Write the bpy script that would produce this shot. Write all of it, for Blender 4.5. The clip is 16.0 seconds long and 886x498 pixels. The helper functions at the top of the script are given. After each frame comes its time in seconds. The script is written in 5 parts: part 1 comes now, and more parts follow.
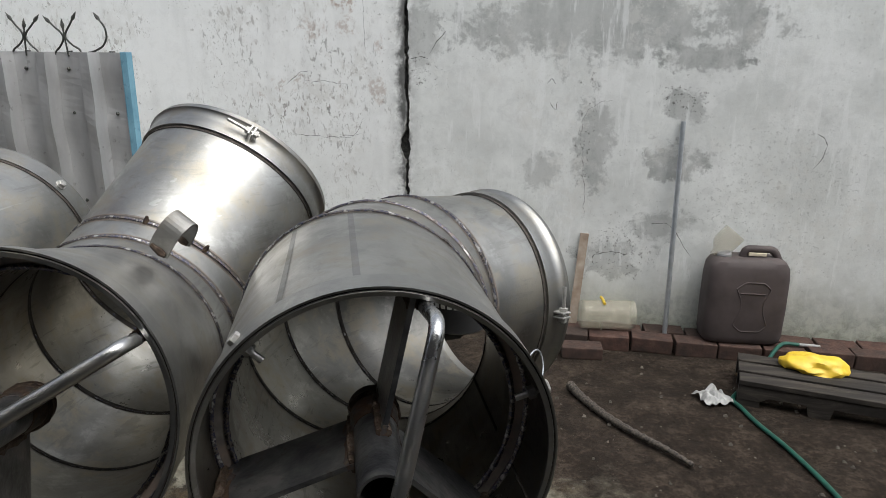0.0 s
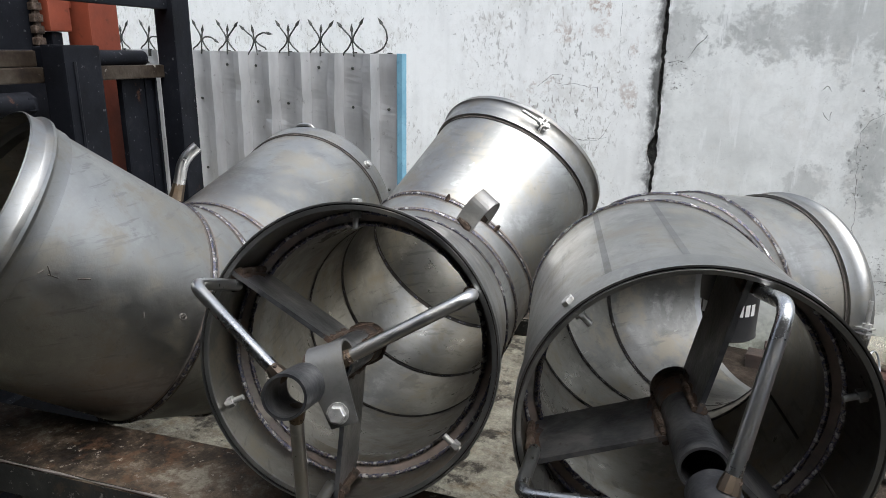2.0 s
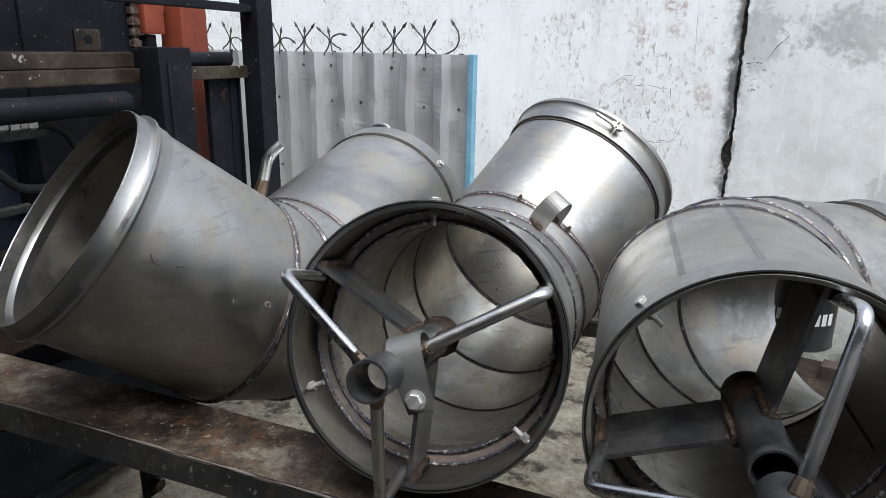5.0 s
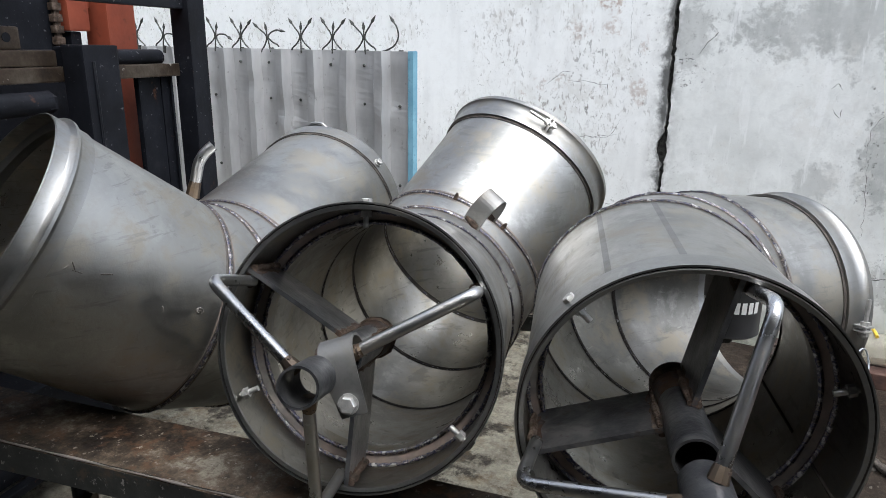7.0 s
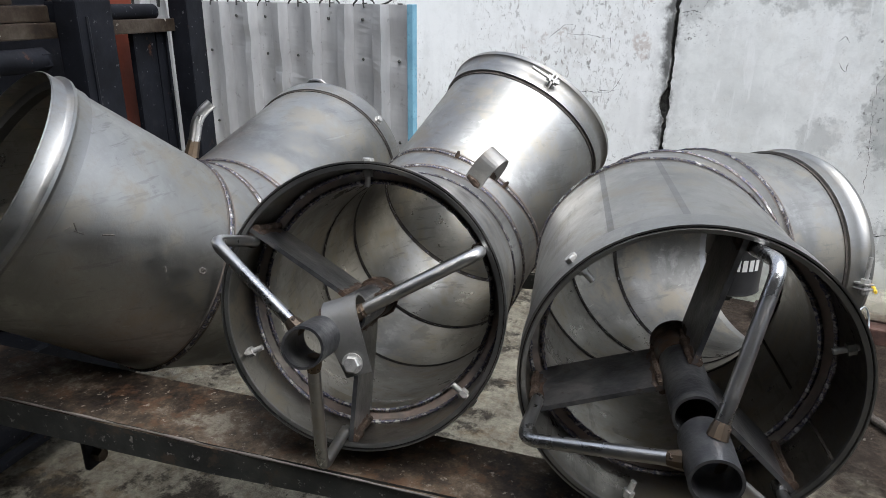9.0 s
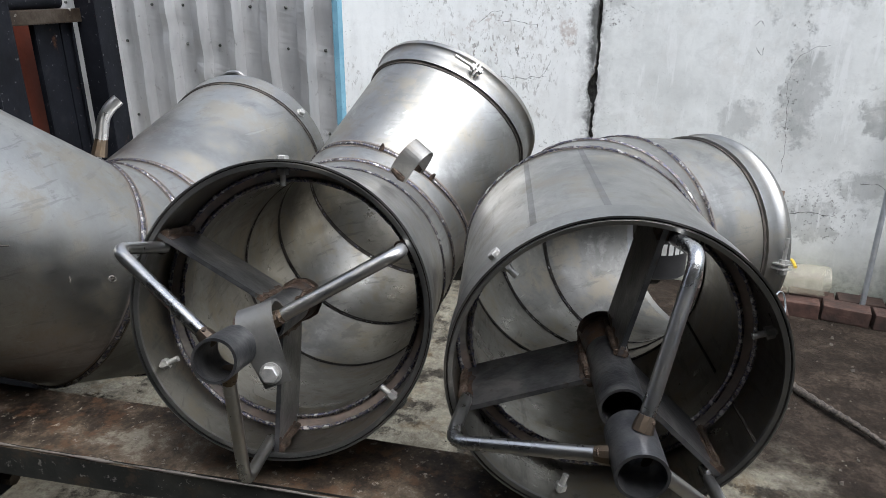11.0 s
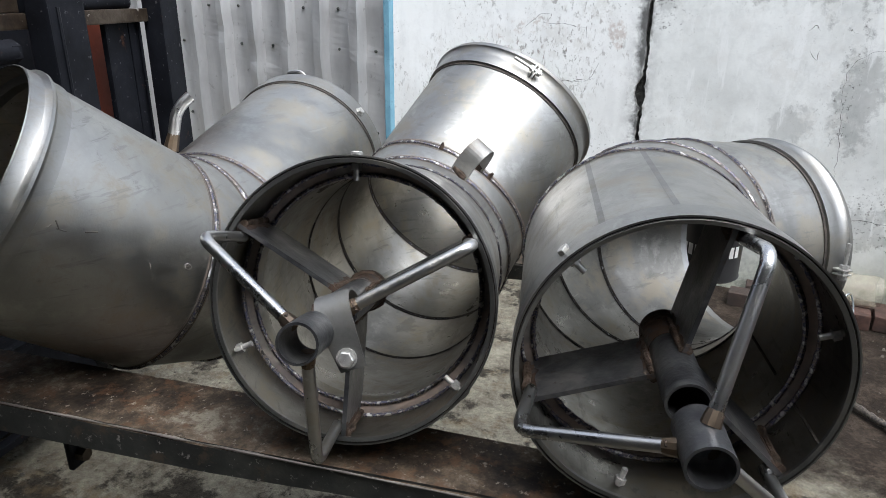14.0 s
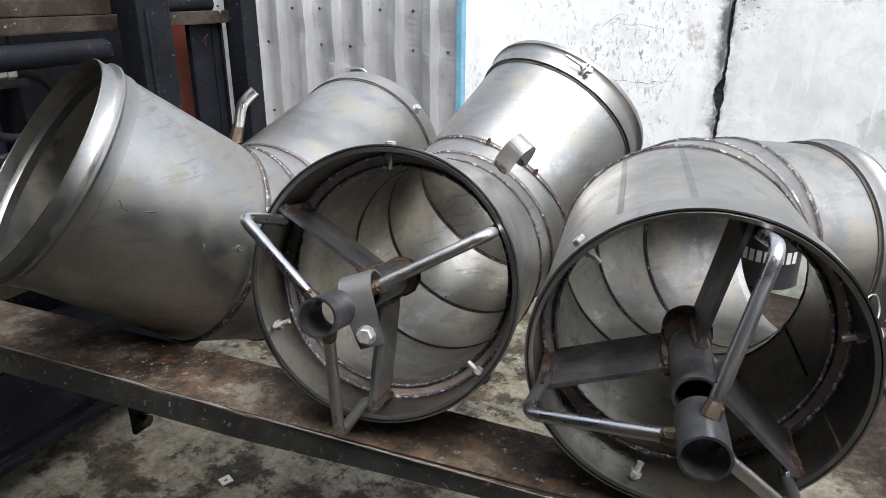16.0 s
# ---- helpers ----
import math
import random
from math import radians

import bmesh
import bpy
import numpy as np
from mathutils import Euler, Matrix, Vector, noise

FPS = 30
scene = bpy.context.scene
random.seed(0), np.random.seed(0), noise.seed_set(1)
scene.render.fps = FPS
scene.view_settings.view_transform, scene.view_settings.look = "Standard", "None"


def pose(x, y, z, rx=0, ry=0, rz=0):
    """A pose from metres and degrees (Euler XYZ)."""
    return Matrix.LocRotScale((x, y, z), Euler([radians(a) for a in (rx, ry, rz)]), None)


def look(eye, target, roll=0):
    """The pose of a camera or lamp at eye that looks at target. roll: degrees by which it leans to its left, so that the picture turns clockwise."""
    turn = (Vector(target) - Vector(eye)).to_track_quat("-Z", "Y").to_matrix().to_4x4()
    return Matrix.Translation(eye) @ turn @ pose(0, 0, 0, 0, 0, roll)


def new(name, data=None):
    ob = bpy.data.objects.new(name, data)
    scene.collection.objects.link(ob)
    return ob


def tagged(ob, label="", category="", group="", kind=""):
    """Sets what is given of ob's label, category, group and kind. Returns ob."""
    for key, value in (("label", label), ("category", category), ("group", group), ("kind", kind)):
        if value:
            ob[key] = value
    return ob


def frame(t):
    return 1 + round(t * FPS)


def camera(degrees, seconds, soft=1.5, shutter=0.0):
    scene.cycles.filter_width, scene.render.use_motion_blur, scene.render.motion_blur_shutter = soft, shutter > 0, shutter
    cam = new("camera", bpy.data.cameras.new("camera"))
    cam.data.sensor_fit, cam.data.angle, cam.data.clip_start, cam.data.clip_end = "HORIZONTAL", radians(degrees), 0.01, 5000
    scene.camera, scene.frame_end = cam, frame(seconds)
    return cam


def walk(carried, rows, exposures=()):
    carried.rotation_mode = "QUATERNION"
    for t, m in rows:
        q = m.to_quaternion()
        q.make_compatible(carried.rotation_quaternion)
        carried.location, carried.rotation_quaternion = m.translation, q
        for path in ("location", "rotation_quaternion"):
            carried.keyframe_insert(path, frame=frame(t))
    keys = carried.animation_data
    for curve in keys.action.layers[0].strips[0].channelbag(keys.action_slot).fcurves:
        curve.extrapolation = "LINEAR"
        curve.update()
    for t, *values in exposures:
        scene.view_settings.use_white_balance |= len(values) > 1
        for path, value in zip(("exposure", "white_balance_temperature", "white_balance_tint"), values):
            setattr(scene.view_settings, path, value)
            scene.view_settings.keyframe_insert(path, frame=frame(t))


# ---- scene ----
cam = camera(66.2, 16.0, soft=0.8)
PATH = [
    (0, (0.28, -0.111, 1.483), (-0.033, 1.78, 0.912), 0.6),
    (0.5, (0.22, -0.16, 1.474), (-0.426, 1.647, 0.91), 0.7),
    (1, (0.19, -0.192, 1.471), (-0.638, 1.54, 0.911), 0.9),
    (1.5, (0.185, -0.202, 1.462), (-0.695, 1.502, 0.896), 1.0),
    (2, (0.176, -0.209, 1.461), (-0.716, 1.492, 0.902), 0.9),
    (2.5, (0.163, -0.223, 1.465), (-0.784, 1.449, 0.911), 1.0),
    (3, (0.164, -0.24, 1.472), (-0.87, 1.379, 0.914), 1.0),
    (3.2, (0.163, -0.243, 1.471), (-0.889, 1.362, 0.909), 1.0),
    (5.3, (0.186, -0.246, 1.468), (-0.861, 1.362, 0.904), 0.9),
    (5.5, (0.196, -0.241, 1.471), (-0.819, 1.388, 0.908), 0.9),
    (6, (0.206, -0.24, 1.478), (-0.739, 1.43, 0.911), 0.9),
    (6.5, (0.205, -0.241, 1.478), (-0.731, 1.431, 0.905), 0.9),
    (7, (0.195, -0.234, 1.475), (-0.723, 1.448, 0.901), 0.9),
    (7.5, (0.184, -0.232, 1.478), (-0.743, 1.445, 0.905), 0.9),
    (8, (0.193, -0.228, 1.483), (-0.728, 1.453, 0.914), 0.7),
    (8.5, (0.187, -0.229, 1.477), (-0.712, 1.459, 0.894), 0.8),
    (9, (0.191, -0.233, 1.478), (-0.706, 1.414, 0.784), 0.7),
    (9.5, (0.195, -0.231, 1.481), (-0.7, 1.407, 0.763), 0.6),
    (10, (0.199, -0.209, 1.483), (-0.585, 1.482, 0.757), 0.5),
    (10.2, (0.193, -0.197, 1.48), (-0.55, 1.51, 0.75), 0.6),
    (12.5, (0.211, -0.199, 1.481), (-0.519, 1.517, 0.758), 0.4),
    (13, (0.211, -0.2, 1.481), (-0.539, 1.508, 0.76), 0.5),
    (13.5, (0.208, -0.203, 1.48), (-0.539, 1.505, 0.756), 0.5),
    (14, (0.173, -0.241, 1.482), (-0.655, 1.43, 0.76), 0.7),
    (14.5, (0.143, -0.282, 1.486), (-0.877, 1.28, 0.764), 0.6),
    (14.8, (0.133, -0.277, 1.485), (-0.958, 1.230, 0.751), 0.6),
    (15, (0.114, -0.24, 1.455), (-1.017, 1.238, 0.722), 0.5),
    (15.3, (0.131, -0.221, 1.452), (-0.978, 1.279, 0.729), 0.5),
    (15.5, (0.14, -0.225, 1.448), (-0.973, 1.269, 0.719), 0.5),
    (16, (0.252, -0.236, 1.474), (-0.78, 1.321, 0.759), 0.2),
]
EXPOSURES = [(0, 0.7, 6600, 8), (1.5, 1.05, 6370, 9), (5.5, 1.2, 6220, 9), (9.5, 1.12, 6270, 10), (12.5, 1.22, 6210, 9), (14, 1.24, 6250, 9), (15, 1.50, 6330, 10), (16, 1.58, 6330, 10)]
walk(cam, [(t, look(eye, target, roll)) for t, eye, target, roll in PATH], EXPOSURES)

# ---- world and light ----
SUN_EL, SUN_AZ = 66.0, 120.0
world = bpy.data.worlds.new("world")
scene.world = world
world.use_nodes = True
wn = world.node_tree
sky = wn.nodes.new("ShaderNodeTexSky")
sky.sky_type = "NISHITA"
sky.sun_disc = False
sky.sun_elevation, sky.sun_rotation = radians(SUN_EL), radians(SUN_AZ)
sky.air_density, sky.dust_density, sky.ozone_density = 1.0, 4.0, 1.0
sat = wn.nodes.new("ShaderNodeHueSaturation")
sat.inputs["Saturation"].default_value = 0.40
wn.links.new(sky.outputs["Color"], sat.inputs["Color"])
wn.links.new(sat.outputs["Color"], wn.nodes["Background"].inputs["Color"])
wn.nodes["Background"].inputs["Strength"].default_value = 0.15
sun = new("sun", bpy.data.lights.new("sun", "SUN"))
sun.data.energy, sun.data.angle, sun.data.color = 1.5, radians(65), (0.95, 0.98, 1.0)
az, el = radians(SUN_AZ), radians(SUN_EL)
sun.matrix_world = look((0, 0, 8), Vector((0, 0, 8)) - Vector((math.sin(az) * math.cos(el), math.cos(az) * math.cos(el), math.sin(el))))

# ---- materials ----


class Mat:
    """A node material with short ways to add textures."""

    def __init__(self, name, rough=0.6, metal=0.0, color=(0.5, 0.5, 0.5)):
        self.m = bpy.data.materials.new(name)
        self.m.use_nodes = True
        self.t = self.m.node_tree
        self.b = self.t.nodes["Principled BSDF"]
        self.set("Roughness", rough), self.set("Metallic", metal), self.set("Base Color", (*color, 1))
        self.geo = self.t.nodes.new("ShaderNodeNewGeometry")
        self.obj = self.t.nodes.new("ShaderNodeObjectInfo")
        self.pos = self.geo.outputs["Position"]

    def set(self, key, value):
        if isinstance(value, bpy.types.NodeSocket):
            self.t.links.new(value, self.b.inputs[key])
        else:
            self.b.inputs[key].default_value = value

    def noise(self, scale, detail=4.0, rough=0.55, stretch=(1, 1, 1), distort=0.0, shift=(0, 0, 0), vec=None):
        mp = self.t.nodes.new("ShaderNodeMapping")
        mp.inputs["Scale"].default_value, mp.inputs["Location"].default_value = stretch, shift
        self.t.links.new(vec or self.pos, mp.inputs["Vector"])
        n = self.t.nodes.new("ShaderNodeTexNoise")
        for k, v in (("Scale", scale), ("Detail", detail), ("Roughness", rough), ("Distortion", distort)):
            n.inputs[k].default_value = v
        self.t.links.new(mp.outputs["Vector"], n.inputs["Vector"])
        return n.outputs["Fac"]

    def voronoi(self, scale, feature="DISTANCE_TO_EDGE", vec=None):
        n = self.t.nodes.new("ShaderNodeTexVoronoi")
        n.feature = feature
        n.inputs["Scale"].default_value = scale
        self.t.links.new(vec or self.pos, n.inputs["Vector"])
        return n.outputs["Distance"]

    def warp(self, amount, scale):
        n = self.t.nodes.new("ShaderNodeTexNoise")
        n.inputs["Scale"].default_value, n.inputs["Detail"].default_value = scale, 4
        self.t.links.new(self.pos, n.inputs["Vector"])
        v = self.t.nodes.new("ShaderNodeVectorMath")
        v.operation = "MULTIPLY_ADD"
        self.t.links.new(n.outputs["Color"], v.inputs[0])
        v.inputs[1].default_value = (amount,) * 3
        self.t.links.new(self.pos, v.inputs[2])
        return v.outputs[0]

    def ramp(self, fac, stops):
        r = self.t.nodes.new("ShaderNodeValToRGB")
        el = r.color_ramp.elements
        while len(el) < len(stops):
            el.new(0.5)
        for e, (p, c) in zip(el, stops):
            e.position = p
            e.color = (c, c, c, 1) if isinstance(c, (int, float)) else (*c, 1)
        self.t.links.new(fac, r.inputs["Fac"])
        return r.outputs["Color"]

    def mix(self, fac, a, b, mode="MIX"):
        n = self.t.nodes.new("ShaderNodeMix")
        n.data_type, n.blend_type = "RGBA", mode
        for sock, v in ((n.inputs[0], fac), (n.inputs[6], a), (n.inputs[7], b)):
            if isinstance(v, bpy.types.NodeSocket):
                self.t.links.new(v, sock)
            else:
                sock.default_value = v if isinstance(v, (int, float)) else (*v, 1)
        return n.outputs[2]

    def math(self, op, a, b=0.0):
        n = self.t.nodes.new("ShaderNodeMath")
        n.operation = op
        for sock, v in zip(n.inputs, (a, b)):
            if isinstance(v, bpy.types.NodeSocket):
                self.t.links.new(v, sock)
            else:
                sock.default_value = v
        return n.outputs[0]

    def axis(self, i):
        n = self.t.nodes.new("ShaderNodeSeparateXYZ")
        self.t.links.new(self.pos, n.inputs[0])
        return n.outputs[i]

    def bump(self, height, strength=0.3, distance=0.01):
        n = self.t.nodes.new("ShaderNodeBump")
        n.inputs["Strength"].default_value, n.inputs["Distance"].default_value = strength, distance
        self.t.links.new(height, n.inputs["Height"])
        self.t.links.new(n.outputs["Normal"], self.b.inputs["Normal"])
        return self


def steel(name, tone=(0.50, 0.49, 0.47), rough=0.36, stain=0.5):
    """Rolled stainless sheet with mill streaks, handling stains, rubbed smudges and a few dull patches."""
    m = Mat(name, rough, 1.0)
    big = m.noise(4.0, 6, 0.62, distort=0.3)
    cloud = m.noise(13, 7, 0.68, distort=0.2, shift=(2, 5, 1))
    fine = m.noise(42, 6, 0.7)
    streak = m.noise(11, 5, 0.65, stretch=(1, 1, 9), shift=(4, 1, 0))
    dark = tuple(c * (1 - 0.60 * stain) for c in tone)
    warm = (tone[0] * 0.86, tone[1] * 0.80, tone[2] * 0.70)
    c = m.mix(m.ramp(big, [(0.36, 0.0), (0.64, 0.9)]), tone, dark)
    c = m.mix(m.ramp(cloud, [(0.50, 0.0), (0.62, 0.4 + 0.6 * stain)]), c, warm)
    c = m.mix(m.ramp(cloud, [(0.34, 0.5), (0.44, 0.0)]), c, tuple(v * 1.18 for v in tone))
    c = m.mix(m.ramp(streak, [(0.57, 0.0), (0.63, 0.5)]), c, dark)
    c = m.mix(m.ramp(fine, [(0.60, 0.0), (0.66, 0.45)]), c, dark)
    smudge = m.math("MULTIPLY", m.ramp(m.noise(26, 6, 0.72, stretch=(1, 1, 2.2), shift=(8, 0, 3)), [(0.63, 0.0), (0.70, 0.6)]), m.ramp(big, [(0.50, 0.0), (0.62, 1.0)]))
    c = m.mix(m.math("MULTIPLY", smudge, min(1.0, stain * 1.4)), c, tuple(v * 0.45 for v in tone))
    scratch = m.noise(30, 3, 0.6, stretch=(1.0, 0.12, 2.2), shift=(3, 3, 1))
    c = m.mix(m.math("MULTIPLY", m.ramp(scratch, [(0.70, 0.0), (0.71, 1.0)]), 0.25), c, tuple(min(1.0, v * 1.5) for v in tone))
    m.set("Base Color", c)
    r = m.math("ADD", m.math("MULTIPLY", big, 0.22), rough - 0.20)
    r = m.math("ADD", r, m.math("MULTIPLY", m.ramp(cloud, [(0.40, 0.0), (0.62, 1.0)]), 0.16))
    m.set("Roughness", m.math("ADD", r, m.math("MULTIPLY", fine, 0.14)))
    return m.bump(m.mix(0.40, m.noise(5.5, 4), m.noise(150, 4, 0.7)), 0.16, 0.005).m


STEEL = steel("stainless_sheet", (0.385, 0.380, 0.362), 0.36, 0.7)
# the same sheet, stained; the ducts' inner shade is put into its darker tone
STEEL_IN_SHADED = steel("stainless_sheet_inside_shaded", (0.335, 0.32, 0.288), 0.31, 0.9)
STEEL_BAND = steel("stainless_band", (0.32, 0.318, 0.308), 0.36, 0.35)
STEEL_DULL = steel("dull_dark_steel", (0.26, 0.258, 0.25), 0.46, 0.5)
SADDLE = steel("dull_bent_plate", (0.30, 0.295, 0.285), 0.52, 0.4)
STEEL_ROD = steel("bright_rod", (0.54, 0.54, 0.54), 0.25, 0.4)


def _bead():
    m = Mat("weld_bead", 0.42, 1.0)
    n = m.noise(95, 4)
    m.set("Base Color", m.ramp(n, [(0.36, (0.06, 0.055, 0.055)), (0.44, (0.22, 0.19, 0.17)), (0.50, (0.055, 0.062, 0.11)), (0.55, (0.12, 0.11, 0.11)), (0.62, (0.46, 0.45, 0.44))]))
    return m.bump(m.noise(420, 2), 0.6, 0.003).m


def _tint():
    m = Mat("heat_tint", 0.6, 0.45)
    n = m.noise(14, 4)
    m.set("Base Color", m.ramp(n, [(0.30, (0.15, 0.125, 0.11)), (0.46, (0.25, 0.20, 0.17)), (0.58, (0.15, 0.135, 0.125)), (0.72, (0.31, 0.285, 0.25))]))
    return m.bump(m.noise(120, 2), 0.15, 0.002).m


# dark seam oxide; its colour also stands in for shade in gaps
def _soot_shade():
    m = Mat("oxide_and_shade", 0.7, 0.5)
    m.set("Base Color", m.ramp(m.noise(40, 4), [(0.3, (0.035, 0.03, 0.028)), (0.7, (0.11, 0.095, 0.08))]))
    return m.bump(m.noise(300, 2), 0.4, 0.003).m


def _rust():
    m = Mat("burnt_weld", 0.7, 0.6)
    m.set("Base Color", m.ramp(m.noise(60, 5), [(0.3, (0.03, 0.024, 0.02)), (0.5, (0.085, 0.058, 0.042)), (0.7, (0.18, 0.14, 0.115))]))
    return m.bump(m.noise(220, 3), 0.6, 0.004).m


def _scorch():
    m = Mat("scorched_plate", 0.55, 0.55)
    m.set("Base Color", m.ramp(m.noise(45, 5, 0.7), [(0.32, (0.045, 0.034, 0.030)), (0.48, (0.12, 0.075, 0.050)), (0.60, (0.085, 0.080, 0.082)), (0.72, (0.20, 0.15, 0.11))]))
    return m.bump(m.noise(160, 3), 0.3, 0.003).m


def _darkplate():
    m = Mat("dark_mill_plate", 0.36, 0.8)
    n = m.noise(20, 5, distort=0.5)
    c = m.ramp(n, [(0.32, (0.055, 0.057, 0.062)), (0.52, (0.125, 0.127, 0.134)), (0.70, (0.235, 0.23, 0.225))])
    m.set("Base Color", m.mix(m.ramp(m.noise(70, 4), [(0.62, 0.0), (0.72, 0.7)]), c, (0.10, 0.08, 0.065)))
    return m.bump(m.noise(150, 3), 0.2, 0.003).m


def _fork():
    m = Mat("worn_fork_steel", 0.55, 0.1)
    m.set("Specular IOR Level", 0.3)
    n = m.noise(9, 9, 0.76, distort=0.08)
    c = m.ramp(n, [(0.40, (0.014, 0.011, 0.009)), (0.48, (0.046, 0.034, 0.024)), (0.55, (0.105, 0.080, 0.056)), (0.62, (0.20, 0.18, 0.145))])
    c = m.mix(m.ramp(m.noise(24, 7, 0.72), [(0.52, 0.0), (0.60, 0.65)]), c, (0.095, 0.050, 0.026))
    c = m.mix(m.ramp(m.noise(75, 5, 0.7), [(0.60, 0.0), (0.66, 0.8)]), c, (0.24, 0.22, 0.19))
    m.set("Base Color", c)
    m.set("Roughness", m.ramp(n, [(0.3, 0.42), (0.7, 0.75)]))
    return m.bump(m.noise(60, 5), 0.35, 0.004).m


def _black():
    m = Mat("worn_black_paint", 0.6)
    m.set("Specular IOR Level", 0.16)
    n = m.noise(9, 6, 0.65)
    c = m.ramp(n, [(0.35, (0.004, 0.0045, 0.0065)), (0.6, (0.009, 0.010, 0.014)), (0.8, (0.026, 0.026, 0.027))])
    c = m.mix(m.ramp(m.noise(16, 6, 0.7), [(0.64, 0.0), (0.72, 0.8)]), c, (0.10, 0.045, 0.024))
    c = m.mix(m.ramp(m.noise(75, 3), [(0.67, 0.0), (0.73, 0.6)]), c, (0.16, 0.16, 0.165))
    m.set("Base Color", c)
    return m.bump(m.noise(45, 4), 0.25, 0.004).m


def _plainpaint(name, a, b, rough=0.5, bump=0.2):
    m = Mat(name, rough)
    c = m.ramp(m.noise(8, 6, 0.65), [(0.35, a), (0.7, b)])
    c = m.mix(m.ramp(m.noise(40, 5), [(0.62, 0.0), (0.74, 0.6)]), c, tuple(x * 0.35 for x in a))
    m.set("Base Color", c)
    return m.bump(m.noise(60, 4), bump, 0.004).m


def _forkside():
    m = Mat("chipped_dark_paint", 0.6)
    c = m.ramp(m.noise(7, 8, 0.7), [(0.36, (0.014, 0.015, 0.015)), (0.52, (0.034, 0.036, 0.034)), (0.68, (0.070, 0.070, 0.060))])
    c = m.mix(m.ramp(m.noise(22, 7, 0.74, shift=(3, 1, 0)), [(0.55, 0.0), (0.62, 0.7)]), c, (0.085, 0.062, 0.042))
    c = m.mix(m.ramp(m.noise(85, 5, 0.7), [(0.615, 0.0), (0.65, 0.9)]), c, (0.26, 0.25, 0.23))
    m.set("Base Color", c)
    return m.bump(m.noise(50, 5), 0.4, 0.004).m


def _bar():
    m = Mat("greasy_bar", 0.42, 0.5)
    n = m.noise(10, 6, 0.7)
    c = m.ramp(n, [(0.3, (0.014, 0.011, 0.009)), (0.5, (0.050, 0.035, 0.024)), (0.7, (0.105, 0.088, 0.068))])
    c = m.mix(m.ramp(m.noise(34, 3, stretch=(1, 1, 1)), [(0.66, 0.0), (0.70, 1.0)]), c, (0.42, 0.40, 0.36))
    m.set("Base Color", c)
    return m.bump(m.noise(70, 4), 0.3, 0.004).m


def _wall():
    m = Mat("stained_plaster", 0.85)
    x, z = m.axis(0), m.axis(2)
    big = m.noise(1.4, 8, 0.64, distort=0.15)
    mid = m.noise(5, 8, 0.68, distort=0.1)
    fine = m.noise(19, 7, 0.72, distort=0.3)
    grain = m.noise(90, 4, 0.7)
    drip = m.noise(2.6, 5, 0.6, stretch=(3.2, 1, 0.55))
    right = m.ramp(m.math("ADD", x, 0.5), [(0.0, 0.0), (0.04, 1.0)])
    ragged = m.math("ADD", m.math("MULTIPLY", m.math("SUBTRACT", mid, 0.5), 2.4), m.math("MULTIPLY", m.math("SUBTRACT", fine, 0.5), 1.5))

    def blob(cx, cz, rx, rz, strength, soft=0.28):
        """A stain of uneven outline round a place on the wall."""
        u, v = m.math("MULTIPLY", m.math("SUBTRACT", x, cx), 1 / rx), m.math("MULTIPLY", m.math("SUBTRACT", z, cz), 1 / rz)
        r = m.math("SQRT", m.math("ADD", m.math("MULTIPLY", u, u), m.math("MULTIPLY", v, v)))
        return m.ramp(m.math("ADD", m.math("MULTIPLY", r, 0.5), m.math("MULTIPLY", ragged, 0.62)), [(0.5 - soft * 0.55, strength), (0.52, 0.0)])

    c = m.mix(m.ramp(big, [(0.44, 0.0), (0.68, 0.6)]), (0.84, 0.85, 0.835), (0.68, 0.69, 0.675))
    c = m.mix(m.ramp(drip, [(0.50, 0.0), (0.72, 0.38)]), c, (0.60, 0.61, 0.60))
    c = m.mix(m.ramp(mid, [(0.53, 0.0), (0.60, 0.45)]), c, (0.87, 0.88, 0.87))
    c = m.mix(m.ramp(fine, [(0.50, 0.0), (0.68, 0.22)]), c, (0.62, 0.62, 0.60))
    # the panel past the joint is greyer, with soft damp clouds and pale rubbed places
    grey = m.mix(m.ramp(m.noise(2.1, 7, 0.62, distort=0.1, shift=(3, 0, 1)), [(0.38, 0.0), (0.62, 1.0)]), (0.78, 0.795, 0.775), (0.60, 0.615, 0.595))
    grey = m.mix(m.ramp(m.noise(3.4, 8, 0.66, shift=(1, 0, 7)), [(0.52, 0.0), (0.60, 0.65)]), grey, (0.78, 0.79, 0.775))
    grey = m.mix(m.ramp(fine, [(0.46, 0.0), (0.68, 0.3)]), grey, (0.42, 0.43, 0.415))
    c = m.mix(m.math("MULTIPLY", right, 0.85), c, grey)
    dampc = m.mix(m.ramp(drip, [(0.42, 0.0), (0.62, 0.45)]), m.ramp(fine, [(0.32, (0.27, 0.28, 0.27)), (0.66, (0.43, 0.44, 0.425))]), (0.56, 0.57, 0.555))
    for spot in ((0.45, 1.62, 0.75, 0.20, 0.75), (0.93, 1.45, 0.22, 0.07, 0.85), (1.12, 1.60, 0.10, 0.16, 0.9), (0.46, 1.03, 0.10, 0.24, 0.75), (0.88, 1.21, 0.11, 0.08, 0.8),
                 (0.87, 0.95, 0.16, 0.11, 0.9), (0.22, 0.87, 0.10, 0.10, 0.6), (0.84, 0.60, 0.14, 0.10, 0.7), (0.55, 0.42, 0.16, 0.12, 0.6), (-0.42, 1.55, 0.10, 0.20, 0.6)):
        c = m.mix(blob(*spot), c, dampc)
